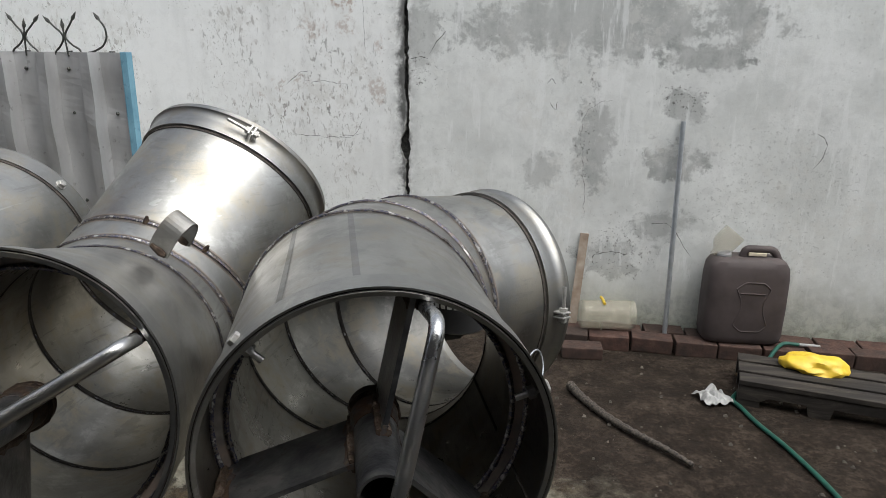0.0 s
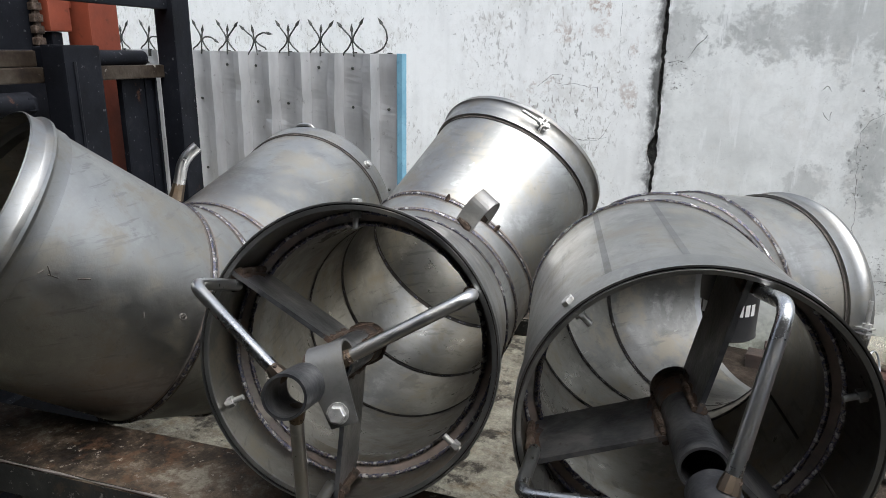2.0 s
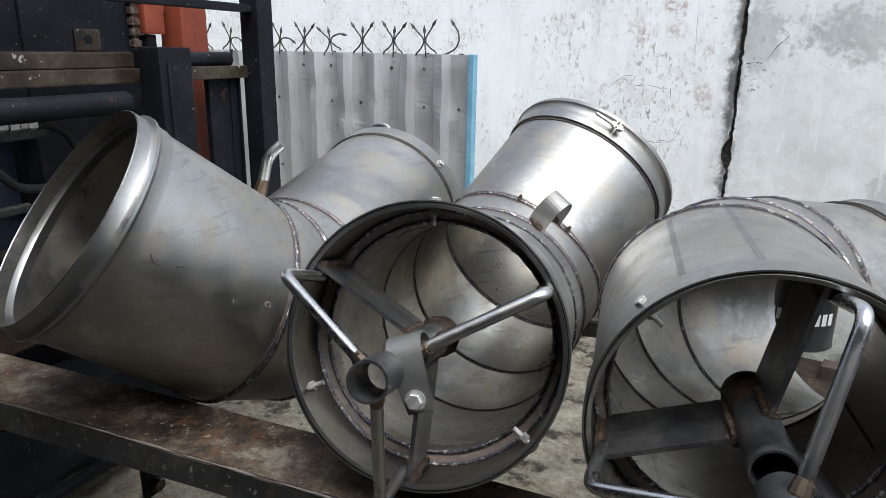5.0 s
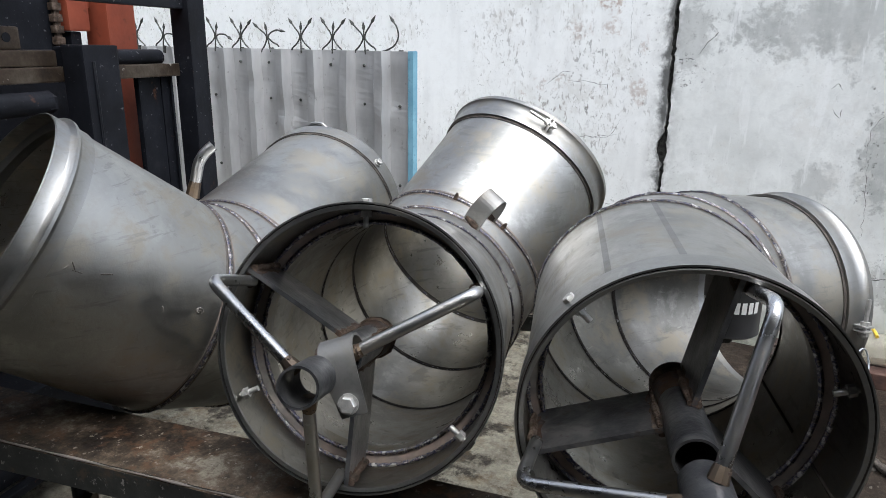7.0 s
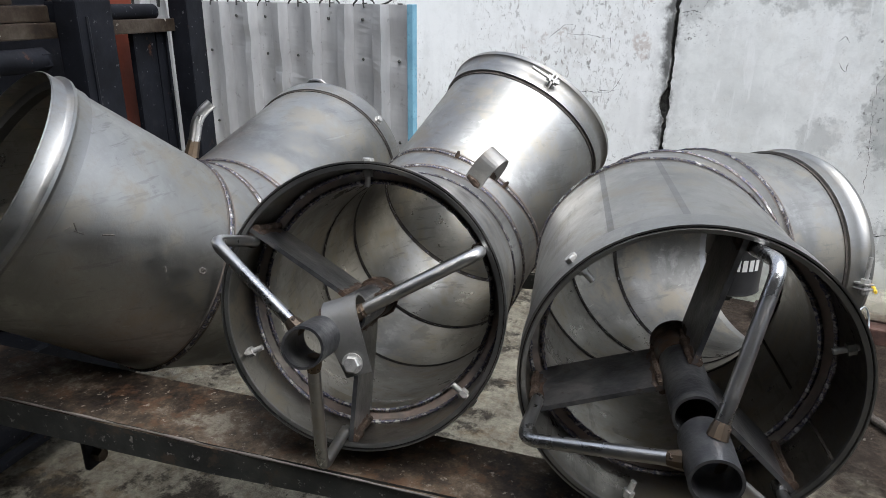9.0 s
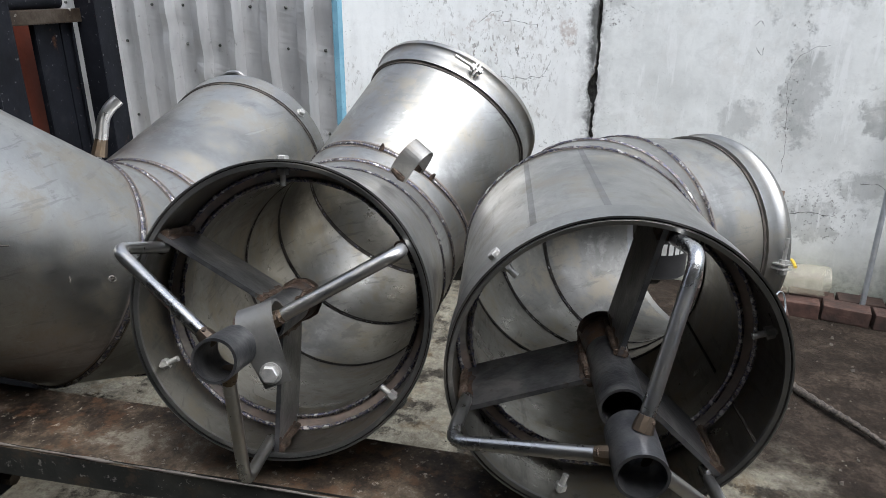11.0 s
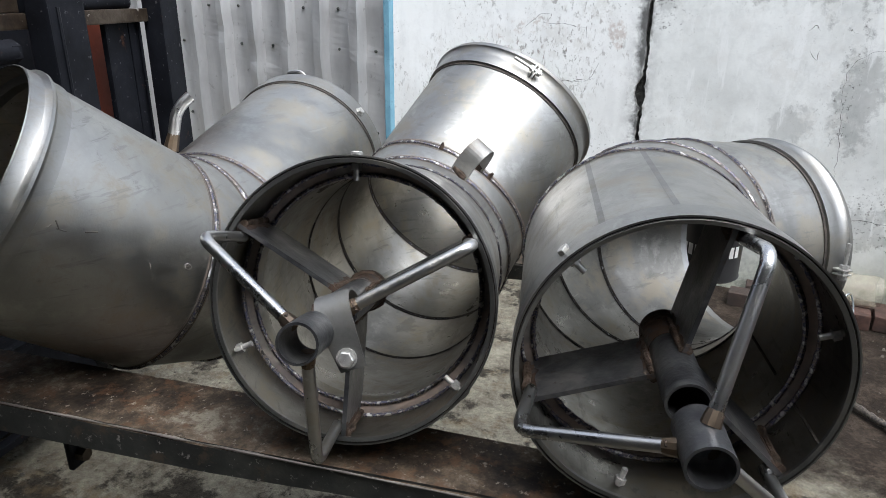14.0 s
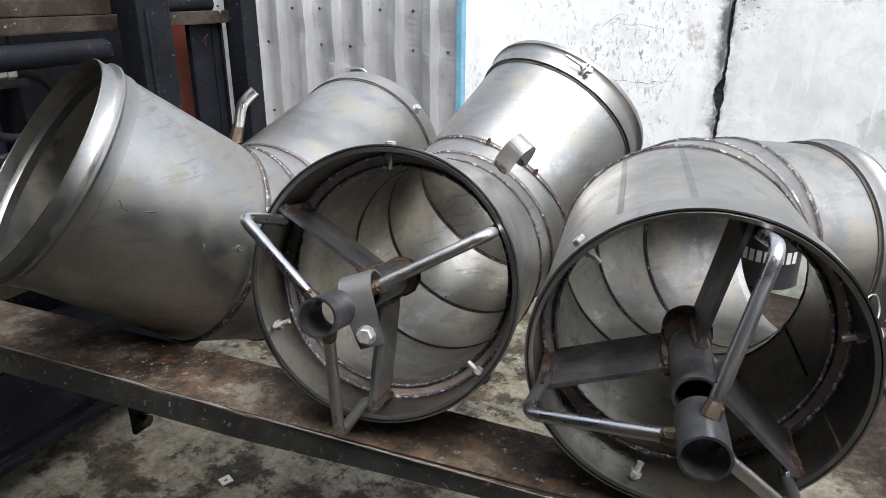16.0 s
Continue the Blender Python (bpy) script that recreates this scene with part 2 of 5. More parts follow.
    streak = m.math("MULTIPLY", m.ramp(m.noise(9, 6, 0.65, stretch=(1.6, 1, 0.22), shift=(6, 0, 2)), [(0.56, 0.0), (0.62, 0.55)]), right)
    c = m.mix(streak, c, (0.80, 0.81, 0.80))
    # tiny dark pits round the damp places
    pits = m.ramp(m.noise(45, 5, 0.75, shift=(4, 0, 4)), [(0.565, 0.0), (0.60, 0.9)])
    for spot in ((0.88, 1.24, 0.14, 0.08, 1.0), (0.42, 1.05, 0.05, 0.30, 1.0), (0.60, 0.45, 0.22, 0.16, 0.8), (-0.40, 1.34, 0.11, 0.10, 1.0), (1.35, 0.80, 0.45, 0.40, 0.35)):
        c = m.mix(m.math("MULTIPLY", pits, blob(*spot)), c, (0.13, 0.13, 0.12))
    # flaked flecks on the white panel, small and slanting, thicker in a band
    lean = m.noise(30, 6, 0.70, stretch=(1.5, 1, 0.7), distort=0.4, shift=(2, 0, 0))
    band = m.math("MAXIMUM", blob(-1.05, 1.17, 0.60, 0.22, 1.0, 0.9), m.ramp(m.noise(2.4, 5, 0.65, shift=(7, 0, 3)), [(0.48, 0.0), (0.58, 0.7)]))
    fleck = m.math("MULTIPLY", m.ramp(lean, [(0.555, 0.0), (0.580, 0.8)]), m.math("MULTIPLY", band, m.math("SUBTRACT", 1.0, m.math("MULTIPLY", right, 0.85))))
    c = m.mix(fleck, c, m.ramp(m.noise(9, 5, 0.7), [(0.40, (0.15, 0.148, 0.13)), (0.60, (0.34, 0.30, 0.265))]))
    specks = m.math("MULTIPLY", m.ramp(m.noise(48, 6, 0.78, shift=(9, 0, 2)), [(0.60, 0.0), (0.625, 0.8)]), m.ramp(m.noise(3.2, 5, 0.6, shift=(2, 0, 8)), [(0.44, 0.0), (0.60, 1.0)]))
    c = m.mix(m.math("MULTIPLY", specks, m.math("SUBTRACT", 1.0, m.math("MULTIPLY", right, 0.5))), c, (0.24, 0.235, 0.21))
    chalk = m.math("MULTIPLY", m.ramp(m.noise(11, 8, 0.75, shift=(5, 0, 5)), [(0.50, 0.0), (0.56, 0.6)]), band)
    c = m.mix(chalk, c, (0.66, 0.655, 0.62))
    # rust-brown scabs
    scab = m.ramp(m.noise(24, 7, 0.72, shift=(1.7, 0, 0.6)), [(0.48, 0.0), (0.56, 0.85)])
    for spot in ((-0.818, 1.69, 0.075, 0.045, 0.9), (-0.810, 1.575, 0.06, 0.05, 0.55), (-0.985, 1.56, 0.08, 0.05, 0.55), (-0.66, 1.27, 0.05, 0.07, 0.5), (-0.645, 1.49, 0.04, 0.06, 0.5), (-1.15, 1.29, 0.11, 0.05, 0.45), (-1.30, 1.22, 0.10, 0.03, 0.5)):
        c = m.mix(m.math("MULTIPLY", scab, blob(*spot)), c, (0.36, 0.25, 0.19))
    # grime bled out of the joint: a black core and a soft grey margin
    off = m.math("ABSOLUTE", m.math("ADD", x, 0.515))
    core = m.math("MULTIPLY", m.ramp(m.math("ADD", off, m.math("MULTIPLY", m.math("SUBTRACT", m.noise(7, 6, 0.7, shift=(0, 0, 4)), 0.5), 0.16)), [(0.002, 0.95), (0.032, 0.0)]), 0.92)
    soft = m.math("MULTIPLY", m.ramp(off, [(0.01, 0.75), (0.10, 0.0)]), m.ramp(m.noise(13, 7, 0.7, shift=(0, 0, 9)), [(0.40, 0.0), (0.60, 1.0)]))
    c = m.mix(soft, c, (0.33, 0.33, 0.32))
    c = m.mix(core, c, (0.055, 0.055, 0.052))
    # algae and splash near the ground
    low = m.math("SUBTRACT", m.ramp(z, [(0.0, 1.0), (0.60, 0.0)]), m.math("MULTIPLY", mid, 0.55))
    c = m.mix(m.ramp(low, [(0.05, 0.0), (0.6, 0.85)]), c, m.ramp(fine, [(0.4, (0.16, 0.165, 0.12)), (0.6, (0.38, 0.39, 0.31))]))
    m.set("Base Color", c)
    h = m.mix(0.5, m.mix(0.4, fine, grain), m.mix(fleck, (1, 1, 1), (0, 0, 0)))
    return m.bump(h, 0.4, 0.008).m


def _joint():
    m = Mat("dark_joint", 0.95)
    m.set("Base Color", m.ramp(m.noise(25, 6, 0.7), [(0.35, (0.012, 0.012, 0.011)), (0.6, (0.07, 0.068, 0.062)), (0.8, (0.20, 0.20, 0.185))]))
    return m.bump(m.noise(60, 5), 0.8, 0.02).m


def _ground():
    m = Mat("oily_yard_ground", 0.9)
    m.set("Specular IOR Level", 0.15)
    big = m.noise(1.3, 8, 0.68)
    mid = m.noise(7, 9, 0.74)
    fine = m.noise(38, 8, 0.78)
    x = m.axis(0)
    grain = m.mix(0.45, mid, fine)
    soil = m.ramp(grain, [(0.36, (0.007, 0.005, 0.0038)), (0.50, (0.023, 0.0165, 0.012)), (0.64, (0.075, 0.057, 0.043))])
    conc = m.ramp(grain, [(0.34, (0.036, 0.031, 0.023)), (0.47, (0.115, 0.104, 0.080)), (0.64, (0.24, 0.225, 0.18))])
    wet = m.ramp(m.noise(4.2, 9, 0.72, shift=(1, 2, 0)), [(0.50, 0.0), (0.56, 0.92)])
    conc = m.mix(wet, conc, m.ramp(fine, [(0.4, (0.010, 0.008, 0.006)), (0.65, (0.035, 0.029, 0.022))]))
    ochre = m.ramp(m.noise(6.5, 8, 0.75, shift=(6, 1, 0)), [(0.52, 0.0), (0.64, 0.55)])
    conc = m.mix(ochre, conc, (0.11, 0.078, 0.042))
    way = m.math("ADD", x, m.math("MULTIPLY", m.axis(1), 0.8))
    side = m.math("ADD", m.math("MULTIPLY", m.math("SUBTRACT", way, 1.95), 0.5), m.math("MULTIPLY", m.math("SUBTRACT", big, 0.5), 1.3))
    c = m.mix(m.ramp(m.math("ADD", side, 0.5), [(0.40, 0.0), (0.58, 1.0)]), conc, soil)
    c = m.mix(m.ramp(m.noise(130, 3), [(0.70, 0.0), (0.73, 0.7)]), c, (0.17, 0.16, 0.135))
    m.set("Base Color", c)
    m.set("Roughness", m.ramp(big, [(0.35, 0.6), (0.6, 0.95)]))
    return m.bump(m.mix(0.5, mid, fine), 0.8, 0.03).m


def _sheet():
    m = Mat("weathered_zinc_sheet", 0.34, 0.55)
    n = m.noise(5, 6, 0.6, stretch=(1, 1, 0.35))
    c = m.ramp(n, [(0.3, (0.45, 0.45, 0.45)), (0.55, (0.62, 0.62, 0.62)), (0.75, (0.75, 0.75, 0.745))])
    m.set("Base Color", m.mix(m.ramp(m.noise(26, 5), [(0.64, 0.0), (0.75, 0.6)]), c, (0.20, 0.19, 0.18)))
    return m.bump(m.noise(4, 3), 0.35, 0.02).m


def _brick():
    m = Mat("dirty_brick", 0.9)
    c = m.ramp(m.noise(18, 6), [(0.3, (0.028, 0.016, 0.012)), (0.6, (0.075, 0.036, 0.026)), (0.8, (0.12, 0.082, 0.065))])
    m.set("Base Color", m.mix(m.math("MULTIPLY", m.obj.outputs["Random"], 0.75), c, (0.028, 0.023, 0.019)))
    return m.bump(m.noise(70, 5), 0.6, 0.006).m


def _wood():
    m = Mat("grey_weathered_wood", 0.8)
    g = m.noise(14, 6, 0.7, stretch=(0.12, 1, 1), distort=1.0)
    c = m.ramp(g, [(0.34, (0.004, 0.003, 0.0025)), (0.5, (0.013, 0.010, 0.008)), (0.66, (0.060, 0.050, 0.040))])
    m.set("Base Color", m.mix(m.math("MULTIPLY", m.obj.outputs["Random"], 0.35), c, (0.030, 0.024, 0.018)))
    return m.bump(g, 0.5, 0.004).m


def _simple(name, a, b, rough, scale=20, metal=0.0):
    m = Mat(name, rough, metal)
    m.set("Base Color", m.ramp(m.noise(scale, 5), [(0.3, a), (0.7, b)]))
    return m.bump(m.noise(scale * 4, 3), 0.15, 0.003).m


def _clear(name, color):
    m = Mat(name, 0.25, 0.0, color)
    m.set("Alpha", 0.2)
    m.set("Roughness", m.ramp(m.noise(15, 4), [(0.3, 0.2), (0.7, 0.5)]))
    return m.m


BEAD, TINT, SOOT_SHADE, RUST, PLATE = _bead(), _tint(), _soot_shade(), _rust(), _darkplate()
SCORCH = _scorch()
BURN = steel("burnt_rod_end", (0.20, 0.155, 0.115), 0.40, 0.7)
FORK, BLACK, BAR = _fork(), _black(), _bar()
FORK_SIDE = _forkside()
BARE = _plainpaint("bare_worn_steel", (0.11, 0.096, 0.085), (0.23, 0.21, 0.19), 0.55)
ORANGE = _plainpaint("orange_machine_paint", (0.17, 0.036, 0.018), (0.25, 0.055, 0.026), 0.55)
RED = _plainpaint("red_machine_paint", (0.22, 0.016, 0.010), (0.28, 0.03, 0.016), 0.45)
BLUE_PANEL = _plainpaint("dark_blue_paint", (0.015, 0.022, 0.04), (0.03, 0.04, 0.065), 0.4)
RUBBER = _simple("hose_rubber", (0.004, 0.004, 0.004), (0.012, 0.0115, 0.011), 0.8)
WALL, JOINT, GROUND, SHEET = _wall(), _joint(), _ground(), _sheet()
# plain dark sheet for the added, unseen walls and roof
UNSEEN_DARK = _plainpaint("unseen_dark_sheet", (0.03, 0.028, 0.026), (0.06, 0.055, 0.05), 0.7)
BRICK, WOOD = _brick(), _wood()
CYAN = _plainpaint("light_blue_paint", (0.13, 0.29, 0.39), (0.20, 0.40, 0.51), 0.65)
IRON = _simple("dark_wrought_iron", (0.03, 0.032, 0.03), (0.10, 0.10, 0.09), 0.6, 60, 0.5)
PIPE = _simple("galvanised_pipe", (0.42, 0.45, 0.48), (0.56, 0.59, 0.62), 0.4, 30, 0.7)
NUT = _simple("zinc_bolt", (0.36, 0.355, 0.34), (0.60, 0.59, 0.57), 0.36, 120, 0.6)
CAN = _simple("dirty_grey_plastic", (0.050, 0.038, 0.037), (0.090, 0.072, 0.070), 0.7, 7)
LID = _simple("grey_cap_plastic", (0.20, 0.20, 0.20), (0.30, 0.30, 0.30), 0.5)
CREAM = _simple("cream_grip", (0.55, 0.48, 0.36), (0.68, 0.60, 0.46), 0.6)
YELLOW = _simple("yellow_plastic", (0.62, 0.40, 0.03), (0.78, 0.54, 0.05), 0.45, 25)
GREEN = _simple("green_hose_plastic", (0.003, 0.050, 0.036), (0.010, 0.095, 0.065), 0.5, 30)
WHITE = _simple("white_film", (0.24, 0.24, 0.235), (0.40, 0.40, 0.39), 0.5, 30)
CLEAR = _clear("cloudy_clear_plastic", (0.50, 0.46, 0.36))
INK = _simple("white_print", (0.55, 0.55, 0.53), (0.70, 0.70, 0.68), 0.6, 60)
TIN = _simple("black_tin_paint", (0.012, 0.012, 0.013), (0.035, 0.035, 0.036), 0.35, 12)
STICK = _simple("stained_wood_strip", (0.26, 0.19, 0.14), (0.46, 0.39, 0.32), 0.8, 16)
GRIT = _simple("pale_grit", (0.025, 0.021, 0.017), (0.13, 0.115, 0.095), 0.9, 9)
CABLE = _simple("rusty_braided_cable", (0.004, 0.003, 0.0025), (0.10, 0.082, 0.065), 0.7, 120)

# ---- mesh helpers ----


def part(name, bm, mat, parent=None, label="", smooth=False):
    """One mesh object out of a bmesh, as a part of a thing or a part."""
    me = bpy.data.meshes.new(name)
    bmesh.ops.recalc_face_normals(bm, faces=bm.faces)
    if smooth:
        for f in bm.faces:
            f.smooth = True
        me.materials.append(mat)
        for e in bm.edges:
            e.smooth = len(e.link_faces) != 2 or e.calc_face_angle(0) < radians(35)
    else:
        me.materials.append(mat)
    bm.to_mesh(me)
    bm.free()
    ob = new(name, me)
    ob.parent = parent
    if label:
        ob["label"] = label
    return ob


def empty(name, m=None, **tags):
    ob = new(name)
    ob.empty_display_size = 0.05
    if m:
        ob.matrix_world = m
    return tagged(ob, **tags)


def box(x0, x1, y0, y1, z0, z1, bevel=0.0, bm=None):
    own = bm is None
    bm = bm or bmesh.new()
    r = bmesh.ops.create_cube(bm, size=1)
    bmesh.ops.transform(bm, matrix=Matrix.Translation(((x0 + x1) / 2, (y0 + y1) / 2, (z0 + z1) / 2)) @ Matrix.Diagonal((x1 - x0, y1 - y0, z1 - z0, 1)), verts=r["verts"])
    if bevel and own:
        bmesh.ops.bevel(bm, geom=bm.edges[:], offset=bevel, segments=2, affect="EDGES", profile=0.7)
    return bm


def frame_to(axis, up=(0, 0, 1)):
    """A rotation whose z axis is the given axis."""
    z = Vector(axis).normalized()
    x = Vector(up).cross(z)
    if x.length < 1e-4:
        x = Vector((1, 0, 0)).cross(z)
    x.normalize()
    return Matrix((x, z.cross(x), z)).transposed()


def tube(points, r, seg=12, bm=None, closed=False, radii=None, squash=1.0):
    """A round bar along a line of points."""
    bm = bm or bmesh.new()
    pts = [Vector(p) for p in points]
    n = len(pts)
    rings, ref = [], None
    for i, p in enumerate(pts):
        a = pts[(i - 1) % n] if closed or i else p
        b = pts[(i + 1) % n] if closed or i < n - 1 else p
        t = (b - a).normalized()
        if ref is None:
            ref = Vector((0, 0, 1)) if abs(t.z) < 0.9 else Vector((1, 0, 0))
        u = (ref - t * ref.dot(t)).normalized()
        ref = u
        v = t.cross(u)
        rr = radii[i] if radii else r
        rings.append([bm.verts.new(p + (u * math.cos(k * math.tau / seg) * squash + v * math.sin(k * math.tau / seg)) * rr) for k in range(seg)])
    for i in range(n if closed else n - 1):
        a, b = rings[i], rings[(i + 1) % n]
        for k in range(seg):
            bm.faces.new((a[k], a[(k + 1) % seg], b[(k + 1) % seg], b[k]))
    if not closed:
        bm.faces.new(rings[0][::-1]), bm.faces.new(rings[-1])
    return bm


def rounded(points, r, steps=6):
    """Points along a polyline whose corners are rounded by r."""
    pts = [Vector(p) for p in points]
    out = [pts[0]]
    for a, b, c in zip(pts, pts[1:], pts[2:]):
        p, q = b + (a - b).normalized() * min(r, (a - b).length * 0.45), b + (c - b).normalized() * min(r, (c - b).length * 0.45)
        out += [p * (1 - t) ** 2 + b * 2 * t * (1 - t) + q * t * t for t in (k / steps for k in range(steps + 1))]
    return out + [pts[-1]]


def spline(points, steps=8):
    """A smooth line through points."""
    p = [Vector(v) for v in points]
    p = [p[0] * 2 - p[1]] + p + [p[-1] * 2 - p[-2]]
    out = []
    for a, b, c, d in zip(p, p[1:], p[2:], p[3:]):
        for k in range(steps):
            t = k / steps
            out.append(0.5 * (2 * b + (c - a) * t + (2 * a - 5 * b + 4 * c - d) * t * t + (3 * b - a - 3 * c + d) * t ** 3))
    return out + [p[-2]]


def shell(rings, closed_ends=True, bm=None):
    """Joins rings of points, each to the next; the first and last are joined too when the profile is closed."""
    bm = bm or bmesh.new()
    vs = [[bm.verts.new(p) for p in r] for r in rings]
    pairs = list(zip(vs, vs[1:])) + ([(vs[-1], vs[0])] if closed_ends else [])
    n = len(vs[0])
    for a, b in pairs:
        for k in range(n):
            bm.faces.new((a[k], a[(k + 1) % n], b[(k + 1) % n], b[k]))
    return bm


def circle(c, rot, r, a=0.0, n=72):
    return [c + rot @ Vector((r * math.cos(k * math.tau / n), r * math.sin(k * math.tau / n), a)) for k in range(n)]


def lathe(c, rot, profile, n=72, closed=True, bm=None):
    """Turns (radius, height) pairs round the z axis of rot at c."""
    return shell([circle(c, rot, r, a, n) for r, a in profile], closed, bm)


def bolt(parent, pos, axis, r=0.008, length=0.030, name="bolt"):
    """A hexagon head, washer, shank and nut."""
    rot, pos = frame_to(axis), Vector(pos)
    b = empty(name)
    b.parent = parent
    hexa = lambda z0, z1, rr, n=6: lathe(pos, rot, [(rr, z0), (rr, z1), (rr * 0.86, z1 + 0.0012), (0.0004, z1 + 0.0012), (0.0004, z0)], n)
    bm = hexa(0.002, 0.008, r)
    part("head", bm, NUT, b)
    part("shank", lathe(pos, rot, [(r * 0.5, -length), (r * 0.5, 0.002), (0.0004, 0.002), (0.0004, -length)], 12), NUT, b, smooth=True)
    part("nut", hexa(-0.016, -0.008, r * 0.95), NUT, b)
    part("washer", lathe(pos, rot, [(r * 1.25, 0), (r * 1.25, 0.002), (r * 0.5, 0.002), (r * 0.5, 0)], 18), NUT, b)
    return b


# ---- setting ----
ground = bmesh.new()
bmesh.ops.create_grid(ground, x_segments=2, y_segments=2, size=60)
part("ground", ground, GROUND)
tagged(bpy.data.objects["ground"], "oil-stained concrete and dark trodden soil of a workshop yard", "ground", kind="structure")

WALL_Y, WALL_TOP = 3.40, 3.1


def ragged_panel(name, x_joint, x_far, label):
    """A plastered panel whose edge at the joint is broken and uneven."""
    bm = bmesh.new()
    side = 1 if x_far > x_joint else -1
    zs = [-0.1 + k * 0.0125 for k in range(int((WALL_TOP + 0.1) / 0.0125) + 1)]
    edge = []
    for z in zs:
        w = 0.010 + 0.006 * noise.noise((side * 3.0, z * 3.0, 1)) + 0.008 * noise.noise((side * 7.0, z * 13.0, 4)) + 0.009 * noise.noise((side * 5.0, z * 41.0, 6))
        if side < 0 and 0.90 < z < 1.06:
            w += 0.034 * math.sin((z - 0.90) / 0.16 * math.pi)
        edge.append(x_joint + 0.012 * noise.noise((0, z * 1.5, 9)) + 0.006 * noise.noise((0, z * 9.0, 3)) + side * max(w, 0.003))
    front = [bm.verts.new((x, WALL_Y, z)) for x, z in zip(edge, zs)]
    far = [bm.verts.new((x_far, WALL_Y, z)) for z in zs]
    back = [bm.verts.new((x, WALL_Y + 0.12, z)) for x, z in zip(edge, zs)]
    fback = [bm.verts.new((x_far, WALL_Y + 0.12, z)) for z in zs]
    for i in range(len(zs) - 1):
        for a, b in ((front, far), (back, front), (fback, back), (far, fback)):
            bm.faces.new((a[i], b[i], b[i + 1], a[i + 1]))
    bm.faces.new((front[-1], far[-1], fback[-1], back[-1]))
    ob = part(name, bm, WALL)
    return tagged(ob, label, "wall", kind="structure")


ragged_panel("wall_north_1", -0.50, -9.0, "white plastered yard wall with flaking paint and brown stains")
ragged_panel("wall_north_2", -0.50, 8.0, "grey-stained white plastered yard wall with damp patches")
tagged(part("wall_joint", box(-0.62, -0.38, WALL_Y + 0.035, WALL_Y + 0.11, -0.1, WALL_TOP - 0.02), JOINT), "dark open joint between two plastered wall panels", "wall joint", kind="structure")
# unseen dark walls and roof, added to block sky light and darken reflections
tagged(part("wall_south", box(-9, 8, -5.3, -5.1, -0.1, 3.6), UNSEEN_DARK), "unseen dark wall behind the camera, added to darken reflections", "wall", kind="structure")
tagged(part("ceiling", box(-9, 8, -5.3, -0.75, 3.40, 3.46), UNSEEN_DARK), "unseen dark roof over the camera, added to block sky light", "roof", kind="structure")
tagged(part("wall_east", box(8, 8.2, -5.3, 3.5, -0.1, 3.1), UNSEEN_DARK), "unseen dark wall added to close the yard", "wall", kind="structure")
tagged(part("wall_west", box(-9.2, -9, -5.3, 3.5, -0.1, 3.1), UNSEEN_DARK), "unseen dark wall added to close the yard", "wall", kind="structure")



def plaster_crack(line, r):
    """A thin dark crack or scrape in the plaster."""
    pts = spline([(x, WALL_Y - 0.0005, z) for x, z in line], 10)
    pts = [p + Vector((0.010 * noise.noise(p * 25), 0, 0.010 * noise.noise(p * 25 + Vector((3, 0, 0))))) for p in pts]
    n = len(pts)
    rad = [max(0.0005, 0.6 * r * (0.55 + 0.9 * noise.noise(p * 40)) * min(1, 6 * k / n + 0.1, 6 * (n - 1 - k) / n + 0.1)) for k, p in enumerate(pts)]
    bm = tube(pts, r, 6, radii=rad)
    for v in bm.verts:
        v.co.y = WALL_Y + (v.co.y - WALL_Y) * 0.15
    tagged(part("wall_crack", bm, JOINT), "thin dark crack in the wall's plaster", "crack", kind="structure")


for line, r in (([(0.541, 1.237), (0.470, 1.222), (0.405, 1.150), (0.398, 1.033)], 0.0014), ([(0.400, 1.02), (0.415, 0.919), (0.433, 0.773), (0.440, 0.639)], 0.0020),
                ([(-0.949, 1.016), (-0.803, 1.019), (-0.733, 1.116)], 0.0016), ([(-0.716, 1.456), (-0.724, 1.709)], 0.0012), ([(-1.15, 1.28), (-1.09, 1.33), (-1.02, 1.355)], 0.0020),
                ([(0.507, 0.380), (0.508, 0.437), (0.617, 0.459), (0.698, 0.448)], 0.004), ([(0.774, 0.617), (0.872, 0.616), (0.992, 0.454)], 0.003),
                ([(0.208, 1.312), (0.240, 1.340), (0.264, 1.308)], 0.004), ([(0.230, 1.225), (0.260, 1.181), (0.269, 1.220)], 0.004),
                ([(1.503, 1.108), (1.540, 1.069), (1.552, 1.021), (1.511, 0.932)], 0.004), ([(-0.381, 1.449), (-0.338, 1.512), (-0.296, 1.558)], 0.0045),
                ([(-0.483, 1.425), (-0.387, 1.429)], 0.003), ([(-1.046, 1.304), (-0.938, 1.300), (-0.825, 1.288)], 0.0025),
                ([(-1.125, 1.021), (-0.934, 1.014), (-0.746, 1.032)], 0.0028), ([(-0.824, 1.293), (-0.817, 1.245)], 0.004)):
    plaster_crack(line, r)

# ---- sheet fence ----
FENCE_Y, FENCE_TOP = 2.60, 1.445
DENTS = [(-1.63, 1.20, 0.05), (-2.09, 1.21, 0.045), (-2.29, 1.17, 0.05), (-2.29, 1.11, 0.04), (-2.02, 0.98, 0.05), (-2.52, 1.26, 0.05)]


